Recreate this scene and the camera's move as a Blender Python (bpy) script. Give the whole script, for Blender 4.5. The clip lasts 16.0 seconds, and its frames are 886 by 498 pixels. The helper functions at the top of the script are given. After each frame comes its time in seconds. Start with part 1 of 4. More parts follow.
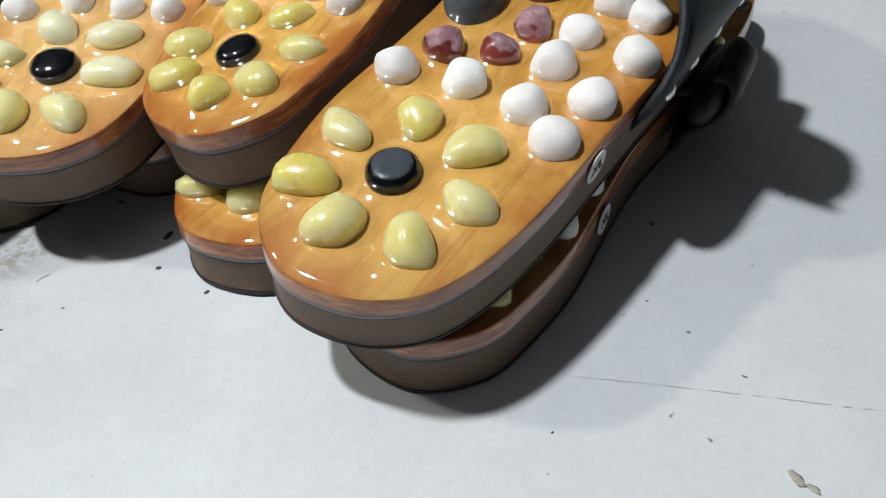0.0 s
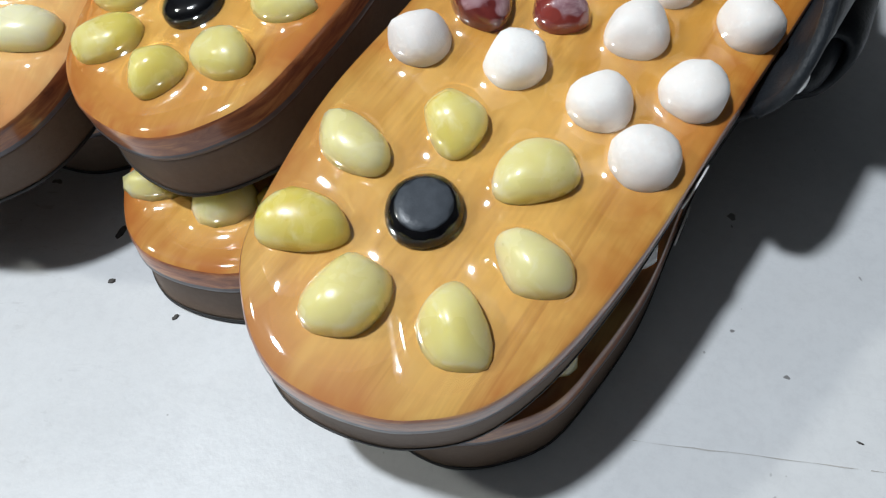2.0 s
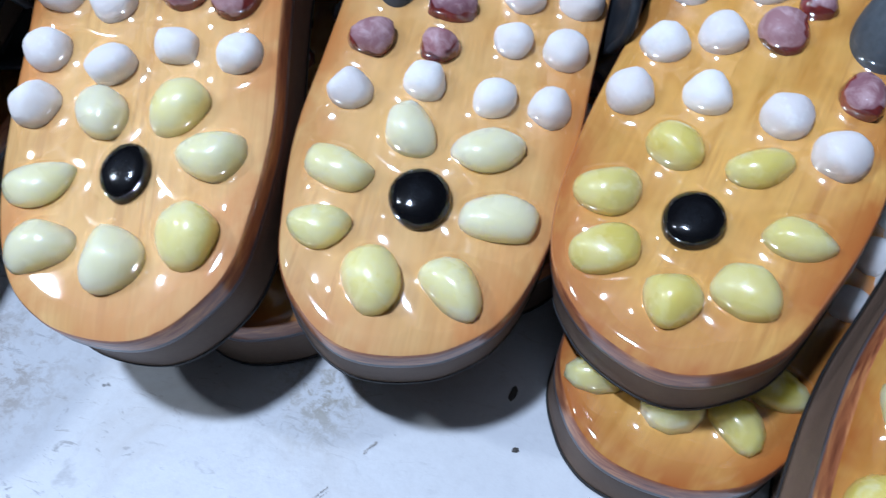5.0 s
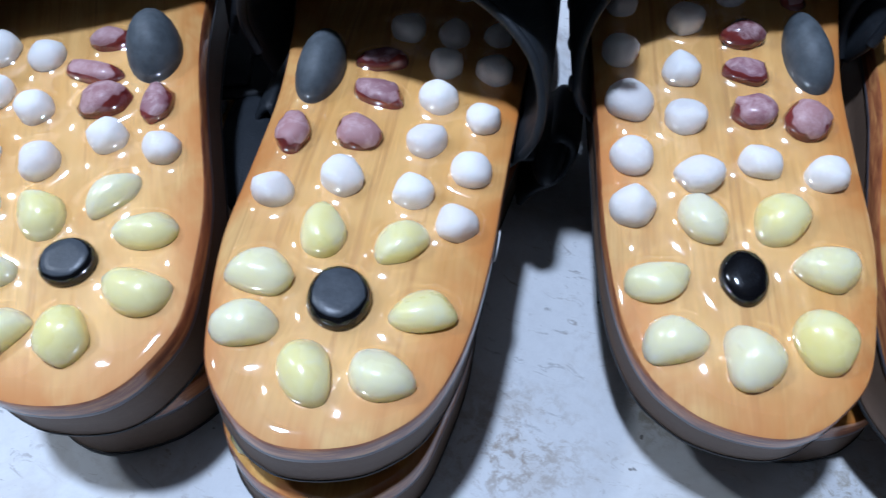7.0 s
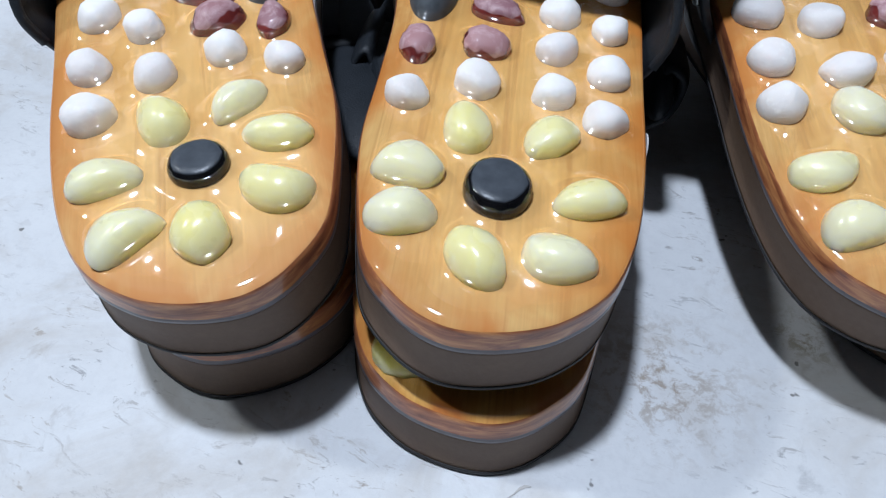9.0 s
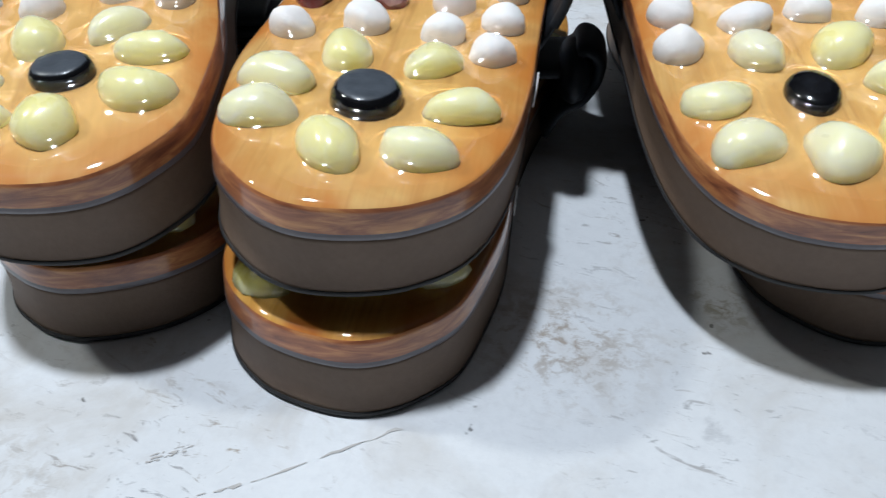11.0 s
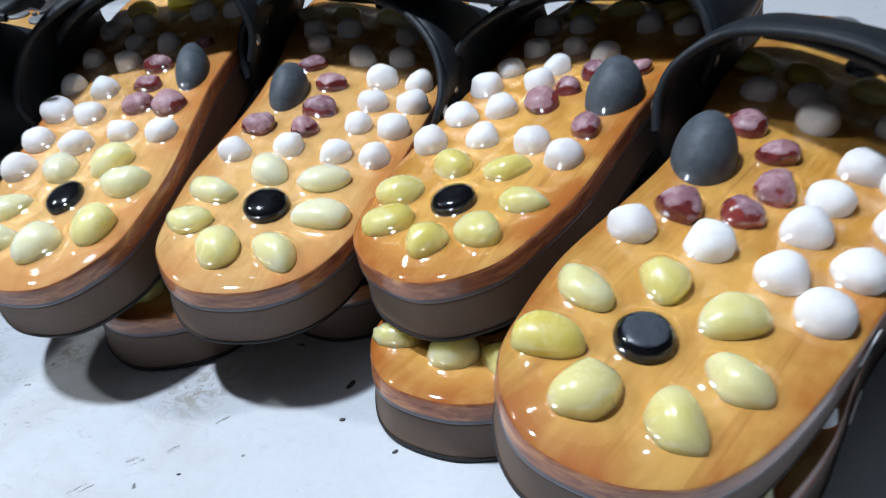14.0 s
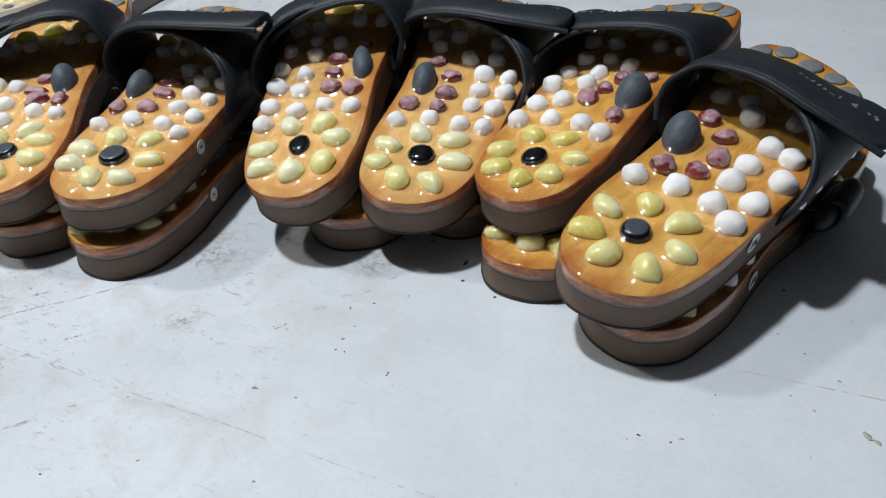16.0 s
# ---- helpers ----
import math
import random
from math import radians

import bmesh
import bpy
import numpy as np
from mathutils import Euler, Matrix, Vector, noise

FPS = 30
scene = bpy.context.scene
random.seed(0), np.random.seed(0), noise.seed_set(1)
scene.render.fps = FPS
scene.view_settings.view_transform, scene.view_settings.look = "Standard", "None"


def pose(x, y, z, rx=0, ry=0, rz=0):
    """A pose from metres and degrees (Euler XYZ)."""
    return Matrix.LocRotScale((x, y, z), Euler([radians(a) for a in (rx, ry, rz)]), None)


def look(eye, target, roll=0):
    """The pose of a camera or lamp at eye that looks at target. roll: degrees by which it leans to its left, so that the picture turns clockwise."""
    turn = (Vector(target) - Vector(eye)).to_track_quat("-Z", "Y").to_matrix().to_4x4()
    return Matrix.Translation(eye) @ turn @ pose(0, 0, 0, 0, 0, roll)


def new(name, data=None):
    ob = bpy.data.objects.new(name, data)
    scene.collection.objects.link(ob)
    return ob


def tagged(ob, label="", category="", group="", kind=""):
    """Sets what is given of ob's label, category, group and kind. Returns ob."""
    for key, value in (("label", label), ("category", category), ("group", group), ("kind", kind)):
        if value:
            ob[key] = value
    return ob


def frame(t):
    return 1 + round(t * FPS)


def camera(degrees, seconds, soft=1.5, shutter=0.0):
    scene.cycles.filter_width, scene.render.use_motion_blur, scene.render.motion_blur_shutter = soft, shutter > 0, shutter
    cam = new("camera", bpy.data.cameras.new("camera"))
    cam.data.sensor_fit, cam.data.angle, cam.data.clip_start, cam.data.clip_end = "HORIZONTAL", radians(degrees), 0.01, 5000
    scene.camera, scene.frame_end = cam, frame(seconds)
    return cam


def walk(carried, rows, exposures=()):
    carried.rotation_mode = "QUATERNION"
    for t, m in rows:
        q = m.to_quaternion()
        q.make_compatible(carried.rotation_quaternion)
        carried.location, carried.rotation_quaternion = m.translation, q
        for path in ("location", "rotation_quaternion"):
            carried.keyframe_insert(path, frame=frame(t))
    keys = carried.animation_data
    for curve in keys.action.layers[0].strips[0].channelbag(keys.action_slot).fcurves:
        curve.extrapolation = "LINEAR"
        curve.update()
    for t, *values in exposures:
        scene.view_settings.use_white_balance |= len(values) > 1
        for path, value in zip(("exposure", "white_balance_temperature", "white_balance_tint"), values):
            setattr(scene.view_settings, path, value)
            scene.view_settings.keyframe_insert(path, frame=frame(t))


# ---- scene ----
cam = camera(61.85, 16.0, soft=1.2, shutter=0.25)
PATH = [
    (0, (0.09865, 0.05513, 0.19660), (0.06897, 0.48371, -0.22224), -4.32),
    (0.5, (0.09839, 0.07963, 0.18930), (0.06462, 0.49331, -0.24398), -5.39),
    (1, (0.09470, 0.10177, 0.18593), (0.06563, 0.48151, -0.27770), -5.90),
    (1.5, (0.08409, 0.12134, 0.18913), (0.06438, 0.47962, -0.29176), -3.88),
    (2, (0.08144, 0.13107, 0.18585), (0.06701, 0.46982, -0.30916), -3.68),
    (2.5, (0.07041, 0.14439, 0.18790), (0.06503, 0.46310, -0.32043), -2.59),
    (3, (0.05250, 0.16031, 0.19496), (0.04235, 0.47094, -0.31826), -3.05),
    (3.2, (0.03469, 0.17058, 0.19979), (0.02837, 0.48068, -0.31382), -2.16),
    (5.3, (-0.05827, 0.17398, 0.22416), (-0.09584, 0.51951, -0.26492), 0.64),
    (5.5, (-0.07552, 0.16794, 0.22777), (-0.11463, 0.52312, -0.25422), 1.36),
    (6, (-0.11532, 0.15506, 0.24022), (-0.15962, 0.51889, -0.23482), 2.00),
    (6.5, (-0.16447, 0.15208, 0.23948), (-0.21067, 0.52562, -0.22778), 2.10),
    (7, (-0.20855, 0.14963, 0.23693), (-0.25731, 0.52436, -0.22912), 2.89),
    (7.5, (-0.23172, 0.14420, 0.23500), (-0.28119, 0.51383, -0.23503), 3.21),
    (8, (-0.24742, 0.13605, 0.22389), (-0.28744, 0.51996, -0.23547), 4.07),
    (8.2, (-0.25042, 0.12932, 0.21499), (-0.29120, 0.52313, -0.23584), 3.30),
    (10.3, (-0.24144, 0.10730, 0.15585), (-0.29053, 0.56766, -0.22580), 1.62),
    (10.5, (-0.23527, 0.10210, 0.14748), (-0.28803, 0.57212, -0.22171), 2.06),
    (11, (-0.21066, 0.09661, 0.14286), (-0.27137, 0.58088, -0.20612), 2.07),
    (11.5, (-0.17125, 0.10417, 0.14274), (-0.23097, 0.59773, -0.19316), 1.31),
    (12, (-0.13098, 0.10387, 0.14700), (-0.17758, 0.60269, -0.18317), 0.93),
    (12.5, (-0.08613, 0.10084, 0.14788), (-0.14165, 0.60336, -0.17523), -0.31),
    (13, (-0.03362, 0.09647, 0.14360), (-0.08219, 0.60410, -0.17256), -0.24),
    (13.5, (0.00811, 0.09665, 0.14272), (-0.04577, 0.60535, -0.17084), -1.46),
    (14, (0.05227, 0.06798, 0.18916), (-0.04331, 0.56761, -0.12901), -4.60),
    (14.5, (0.07413, -0.01254, 0.24034), (-0.03688, 0.48436, -0.07711), -2.66),
    (15, (0.08718, -0.06290, 0.27215), (-0.02454, 0.42688, -0.05593), -3.41),
    (15.5, (0.07006, -0.08821, 0.28106), (-0.04535, 0.38853, -0.06449), -4.08),
    (16, (0.05067, -0.10325, 0.28430), (-0.06463, 0.37032, -0.06562), -3.58),
]
LOOKS = [(0.0, 0.14, 6250, 8), (2.5, 0.12, 6050, 8), (3.0, 0.0, 5850, 8), (5.5, 0.0, 5000, 12), (8.0, -0.06, 5250, 12), (10.5, 0.05, 5850, 8), (13.0, 0.18, 5650, 8), (14.0, 0.28, 5500, 9), (14.5, 0.37, 5600, 8), (15.0, 0.18, 5750, 9), (16.0, 0.03, 6000, 8)]
walk(cam, [(t, look(eye, target, roll)) for t, eye, target, roll in PATH], LOOKS)

# ---- world and light ----
world = bpy.data.worlds.new("room_air")
world.use_nodes = True
world.node_tree.nodes["Background"].inputs[0].default_value = (0.75, 0.85, 1.0, 1)
world.node_tree.nodes["Background"].inputs[1].default_value = 0.002
scene.world = world


def bulb_lamp(x, y, z, watts, radius, colour):
    lamp = bpy.data.lights.new("ceiling_bulb", "POINT")
    lamp.energy, lamp.shadow_soft_size, lamp.color = watts, radius, colour
    ob = new("ceiling_bulb", lamp)
    ob.location = (x, y, z)
    return ob


bulb_lamp(-0.50, 0.224, 1.62, 89.0, 0.058, (0.95, 0.975, 1.0))
bulb_lamp(-1.99, 0.405, 2.00, 76.0, 0.09, (1.0, 0.965, 0.86))


# ---- materials ----
def shader(name, colour=(0.5, 0.5, 0.5), rough=0.5, **more):
    m = bpy.data.materials.new(name)
    m.use_nodes = True
    b = m.node_tree.nodes["Principled BSDF"]
    b.inputs["Base Color"].default_value = (*colour, 1)
    b.inputs["Roughness"].default_value = rough
    for key, value in more.items():
        b.inputs[key.replace("_", " ")].default_value = value
    return m, m.node_tree, b


def node(tree, kind, **values):
    n = tree.nodes.new(kind)
    for key, value in values.items():
        if key in n.inputs:
            n.inputs[key].default_value = value
        else:
            setattr(n, key, value)
    return n


def coords(tree, scale=(1, 1, 1), own=True):
    """Object coordinates in metres, stretched, and shifted by each object's own chance."""
    tc = node(tree, "ShaderNodeTexCoord")
    mp = node(tree, "ShaderNodeMapping")
    mp.inputs["Scale"].default_value = scale
    tree.links.new(tc.outputs["Object"], mp.inputs["Vector"])
    if own:
        info = node(tree, "ShaderNodeObjectInfo")
        mul = node(tree, "ShaderNodeMath", operation="MULTIPLY")
        mul.inputs[1].default_value = 37.0
        tree.links.new(info.outputs["Random"], mul.inputs[0])
        tree.links.new(mul.outputs[0], mp.inputs["Location"])
    return mp.outputs["Vector"]


def noise_tex(tree, vector, scale, detail=4.0, rough=0.55, distort=0.0):
    n = node(tree, "ShaderNodeTexNoise")
    n.inputs["Scale"].default_value, n.inputs["Detail"].default_value = scale, detail
    n.inputs["Roughness"].default_value, n.inputs["Distortion"].default_value = rough, distort
    tree.links.new(vector, n.inputs["Vector"])
    return n.outputs["Fac"]


def ramp(tree, fac, *stops):
    r = node(tree, "ShaderNodeValToRGB")
    e = r.color_ramp.elements
    while len(e) < len(stops):
        e.new(0.5)
    for item, (at, colour) in zip(e, stops):
        item.position = at
        item.color = (*colour, 1) if len(colour) == 3 else colour
    tree.links.new(fac, r.inputs["Fac"])
    return r.outputs["Color"]


def mix(tree, fac, a, b, how="MIX"):
    n = node(tree, "ShaderNodeMix", data_type="RGBA", blend_type=how)
    for sock, value in ((n.inputs[0], fac), (n.inputs[6], a), (n.inputs[7], b)):
        if isinstance(value, (int, float)):
            sock.default_value = value
        elif isinstance(value, tuple):
            sock.default_value = (*value, 1)
        else:
            tree.links.new(value, sock)
    return n.outputs[2]


def bump(tree, b, height, strength, distance):
    n = node(tree, "ShaderNodeBump")
    n.inputs["Strength"].default_value, n.inputs["Distance"].default_value = strength, distance
    tree.links.new(height, n.inputs["Height"])
    tree.links.new(n.outputs["Normal"], b.inputs["Normal"])
    return n


def grey(v):
    return (v, v, v)


def bed_coords(tree, scale):
    """Coordinates stored on footbeds and resin collars, shared by the whole sandal."""
    at = node(tree, "ShaderNodeAttribute", attribute_name="bed")
    mp = node(tree, "ShaderNodeMapping")
    mp.inputs["Scale"].default_value = scale
    tree.links.new(at.outputs["Vector"], mp.inputs["Vector"])
    return mp.outputs["Vector"]


def wood_mat(name, light, dark, streak, deep, edge, resin):
    """Grained wood, stained deeper along its rim, under a clear, faintly amber resin."""
    m, t, b = shader(name, rough=0.55, Specular_IOR_Level=1.0, Coat_Weight=1.0, Coat_Roughness=0.045, Coat_IOR=1.5)
    b.inputs["Coat Tint"].default_value = (*resin, 1)
    grain = noise_tex(t, bed_coords(t, (9, 90, 9)), 3.2, 6.0, 0.62, 0.5)
    fine = noise_tex(t, bed_coords(t, (22, 620, 22)), 2.0, 4.0, 0.6)
    cloud = noise_tex(t, bed_coords(t, (20, 26, 20)), 1.0, 4.0, 0.6)
    pores = noise_tex(t, bed_coords(t, (160, 1500, 160)), 1.0, 3.0)
    rays = noise_tex(t, bed_coords(t, (4, 210, 4)), 1.0, 3.0, 0.6, 0.4)
    board = noise_tex(t, bed_coords(t, (1.5, 60, 1.5)), 1.0, 1.0, 0.5, 0.2)
    c = ramp(t, grain, (0.36, dark), (0.60, light))
    c = mix(t, ramp(t, board, (0.42, grey(0.0)), (0.58, grey(0.38))), c, streak)
    c = mix(t, ramp(t, cloud, (0.46, grey(0)), (0.76, grey(0.6))), c, streak)
    # curled figure that runs aslant across the grain
    aslant = node(t, "ShaderNodeMapping")
    aslant.inputs["Rotation"].default_value = (0, 0, 0.6)
    aslant.inputs["Scale"].default_value = (60, 260, 60)
    t.links.new(bed_coords(t, (1, 1, 1)), aslant.inputs["Vector"])
    curl = noise_tex(t, aslant.outputs["Vector"], 1.0, 4.0, 0.6, 1.2)
    where = ramp(t, noise_tex(t, bed_coords(t, (15, 20, 15)), 1.0, 3.0, 0.6), (0.48, grey(0)), (0.66, grey(1)))
    c = mix(t, mix(t, 1.0, ramp(t, curl, (0.50, grey(0)), (0.68, grey(0.55))), where, "MULTIPLY"), c, light)
    c = mix(t, mix(t, 1.0, ramp(t, curl, (0.30, grey(0.5)), (0.44, grey(0))), where, "MULTIPLY"), c, deep)
    milky = noise_tex(t, bed_coords(t, (17, 24, 17)), 1.3, 4.0, 0.6, 0.6)
    c = mix(t, ramp(t, milky, (0.44, grey(0)), (0.60, grey(0.75))), c, light)
    c = mix(t, ramp(t, noise_tex(t, bed_coords(t, (7, 16, 7)), 2.1, 5.0, 0.65), (0.60, grey(0)), (0.74, grey(0.5))), c, deep)
    c = mix(t, ramp(t, rays, (0.60, grey(0)), (0.65, grey(0.36))), c, deep)
    c = mix(t, 0.20, c, ramp(t, fine, (0.3, grey(0.3)), (0.7, grey(1.0))), "MULTIPLY")
    c = mix(t, ramp(t, pores, (0.62, grey(0)), (0.72, grey(0.16))), c, deep)
    # uneven stain that soaked in from the sawn rim
    rim = node(t, "ShaderNodeAttribute", attribute_name="edge")
    soak = node(t, "ShaderNodeMapRange")
    soak.inputs["From Min"].default_value, soak.inputs["From Max"].default_value = 0.018, 0.001
    t.links.new(rim.outputs["Fac"], soak.inputs["Value"])
    patch = ramp(t, noise_tex(t, bed_coords(t, (26, 34, 26)), 1.0, 4.0, 0.6, 0.5), (0.34, grey(0.05)), (0.56, grey(1.0)))
    c = mix(t, mix(t, 1.0, soak.outputs["Result"], patch, "MULTIPLY"), c, edge)
    t.links.new(c, b.inputs["Base Color"])
    wavy = node(t, "ShaderNodeBump")
    wavy.inputs["Strength"].default_value, wavy.inputs["Distance"].default_value = 0.10, 0.001
    t.links.new(noise_tex(t, bed_coords(t, (70, 70, 70)), 1.0, 2.0), wavy.inputs["Height"])
    t.links.new(wavy.outputs["Normal"], b.inputs["Coat Normal"])
    # the wood below the resin is flat
    up = node(t, "ShaderNodeVectorTransform", vector_type="NORMAL", convert_from="OBJECT", convert_to="WORLD")
    up.inputs[0].default_value = (0, 0, 1)
    t.links.new(up.outputs[0], b.inputs["Normal"])
    return m


WOOD_PALE = wood_mat("resin_coated_pale_wood", (0.71, 0.50, 0.245), (0.60, 0.375, 0.145), (0.54, 0.305, 0.080), (0.36, 0.165, 0.045), (0.50, 0.185, 0.025), (1.0, 0.865, 0.60))
WOOD_AMBER = wood_mat("resin_coated_amber_wood", (0.70, 0.475, 0.195), (0.53, 0.315, 0.085), (0.46, 0.23, 0.028), (0.29, 0.105, 0.013), (0.38, 0.105, 0.006), (1.0, 0.84, 0.48))
WOOD_CREAM = wood_mat("thinly_coated_cream_wood", (0.80, 0.70, 0.52), (0.72, 0.60, 0.42), (0.74, 0.58, 0.36), (0.55, 0.38, 0.2), (0.66, 0.50, 0.3), (1.0, 0.96, 0.88))
WOODS = {"pale": WOOD_PALE, "amber": WOOD_AMBER}


def make_resin():
    """Clear hardened resin: only its gloss shows."""
    m = bpy.data.materials.new("clear_hardened_resin")
    m.use_nodes = True
    t = m.node_tree
    t.nodes.remove(t.nodes["Principled BSDF"])
    gloss = node(t, "ShaderNodeBsdfGlossy", Roughness=0.065)
    see = node(t, "ShaderNodeBsdfTransparent")
    see.inputs["Color"].default_value = (1, 1, 1, 1)
    facing = node(t, "ShaderNodeLayerWeight", Blend=0.5)
    steep = node(t, "ShaderNodeMath", operation="POWER")
    steep.inputs[1].default_value = 5.0
    share = node(t, "ShaderNodeMath", operation="MULTIPLY_ADD")
    share.inputs[1].default_value, share.inputs[2].default_value = 0.6, 0.055
    wavy = node(t, "ShaderNodeBump")
    wavy.inputs["Strength"].default_value, wavy.inputs["Distance"].default_value = 0.12, 0.001
    t.links.new(noise_tex(t, bed_coords(t, (110, 110, 110)), 1.0, 2.0), wavy.inputs["Height"])
    t.links.new(wavy.outputs["Normal"], gloss.inputs["Normal"])
    t.links.new(facing.outputs["Facing"], steep.inputs[0])
    t.links.new(steep.outputs[0], share.inputs[0])
    t.links.new(share.outputs[0], gloss.inputs["Color"])
    both = node(t, "ShaderNodeAddShader")
    t.links.new(see.outputs[0], both.inputs[0])
    t.links.new(gloss.outputs[0], both.inputs[1])
    t.links.new(both.outputs[0], t.nodes["Material Output"].inputs["Surface"])
    return m


RESIN = make_resin()


def make_rim(name, *tones):
    m, t, b = shader(name, rough=0.3, Coat_Weight=0.8, Coat_Roughness=0.08)
    v = coords(t, (30, 30, 160))
    c = ramp(t, noise_tex(t, v, 2.2, 5.0, 0.6, 0.8), *zip((0.30, 0.5, 0.68), tones))
    t.links.new(c, b.inputs["Base Color"])
    return m


def make_plain(name, lo, hi, rough, scale, bumped=0.0, **more):
    m, t, b = shader(name, rough=rough, **more)
    v = coords(t)
    n = noise_tex(t, v, scale, 5.0, 0.6)
    big = noise_tex(t, v, scale * 0.12, 3.0)
    c = mix(t, 0.5, ramp(t, n, (0.3, lo), (0.7, hi)), ramp(t, big, (0.3, lo), (0.7, hi)))
    t.links.new(c, b.inputs["Base Color"])
    if bumped:
        bump(t, b, noise_tex(t, v, scale * 2, 4.0), bumped, 0.0006)
    return m


RIM = make_rim("varnished_wood_edge", (0.16, 0.046, 0.022), (0.38, 0.135, 0.052), (0.62, 0.29, 0.10))
RIM_PALE = make_rim("pale_wood_edge", (0.52, 0.44, 0.34), (0.64, 0.56, 0.45), (0.72, 0.65, 0.54))
GLUE = make_plain("grey_glue_line", (0.10, 0.09, 0.10), (0.17, 0.15, 0.16), 0.3, 300)
FOAM = make_plain("brown_grey_foam_sole", (0.124, 0.080, 0.052), (0.164, 0.108, 0.072), 0.62, 500, 0.15)
FOAM_GREY = make_plain("light_grey_foam_sole", (0.17, 0.15, 0.14), (0.24, 0.21, 0.20), 0.62, 500, 0.15)
RUBBER = make_plain("black_rubber", (0.010, 0.010, 0.011), (0.018, 0.017, 0.017), 0.6, 300)
LEATHER = make_plain("black_synthetic_leather", (0.012, 0.0145, 0.018), (0.024, 0.028, 0.034), 0.45, 700, 0.45, Specular_IOR_Level=0.30)
METAL = make_plain("silver_rivet_metal", (0.55, 0.55, 0.55), (0.75, 0.75, 0.75), 0.3, 300, Metallic=0.9)
STICKER = make_plain("white_paper_sticker", (0.70, 0.69, 0.68), (0.80, 0.79, 0.78), 0.45, 200)
INK = make_plain("dark_print", (0.02, 0.02, 0.02), (0.04, 0.04, 0.04), 0.6, 200)
EMBOSS = make_plain("grey_embossing", (0.09, 0.10, 0.11), (0.16, 0.17, 0.18), 0.3, 200)


def make_jade(name, hues, milk):
    """Waxy, cloudy stone that lets light in; each pebble its own tone."""
    m, t, b = shader(name, rough=0.3, Subsurface_Weight=1.0, Subsurface_Scale=0.013, Specular_IOR_Level=0.5, Transmission_Weight=0.0, IOR=1.42, Coat_Weight=0.8, Coat_Roughness=0.05)
    b.inputs["Subsurface Radius"].default_value = (1.0, 1.0, 0.62)
    info = node(t, "ShaderNodeObjectInfo")
    hue = ramp(t, info.outputs["Random"], *[(i / (len(hues) - 1), h) for i, h in enumerate(hues)])
    v = coords(t)
    cloud = noise_tex(t, v, 60.0, 3.0, 0.55, 0.15)
    c = mix(t, ramp(t, cloud, (0.46, grey(0)), (0.72, grey(0.55))), hue, milk)
    wisps = noise_tex(t, coords(t, (1, 2.2, 1)), 48.0, 2.0, 0.5, 0.1)
    c = mix(t, ramp(t, wisps, (0.52, grey(0)), (0.76, grey(0.35))), c, milk)
    flaw = noise_tex(t, v, 140.0, 4.0, 0.6, 0.8)
    c = mix(t, ramp(t, flaw, (0.56, grey(0)), (0.74, grey(0.35))), c, (0.92, 0.89, 0.70))
    t.links.new(c, b.inputs["Base Color"])
    t.links.new(ramp(t, cloud, (0.35, grey(0.20)), (0.7, grey(0.38))), b.inputs["Roughness"])
    bump(t, b, noise_tex(t, v, 110.0, 2.0), 0.20, 0.001)
    return m


def make_white_stone():
    """Dry quartz: some pebbles chalk white, others greyer and half clear."""
    m, t, b = shader("snow_white_pebble", rough=0.58, Subsurface_Weight=0.8, Subsurface_Scale=0.006, Specular_IOR_Level=0.3)
    b.inputs["Subsurface Radius"].default_value = (1.0, 0.93, 0.9)
    info = node(t, "ShaderNodeObjectInfo")
    hue = ramp(t, info.outputs["Random"], (0.0, (0.93, 0.905, 0.87)), (0.22, (0.82, 0.78, 0.745)), (0.45, (0.78, 0.735, 0.71)), (0.68, (0.84, 0.80, 0.765)), (0.84, (0.93, 0.905, 0.87)), (1.0, (0.78, 0.74, 0.72)))
    v = coords(t)
    c = mix(t, ramp(t, noise_tex(t, v, 110.0, 5.0, 0.65), (0.46, grey(0)), (0.75, grey(0.5))), hue, (0.72, 0.675, 0.66))
    c = mix(t, ramp(t, noise_tex(t, v, 260.0, 4.0, 0.7), (0.56, grey(0)), (0.72, grey(0.5))), c, (0.94, 0.92, 0.89))
    t.links.new(c, b.inputs["Base Color"])
    bump(t, b, noise_tex(t, v, 260.0, 5.0, 0.65), 0.34, 0.001)
    return m


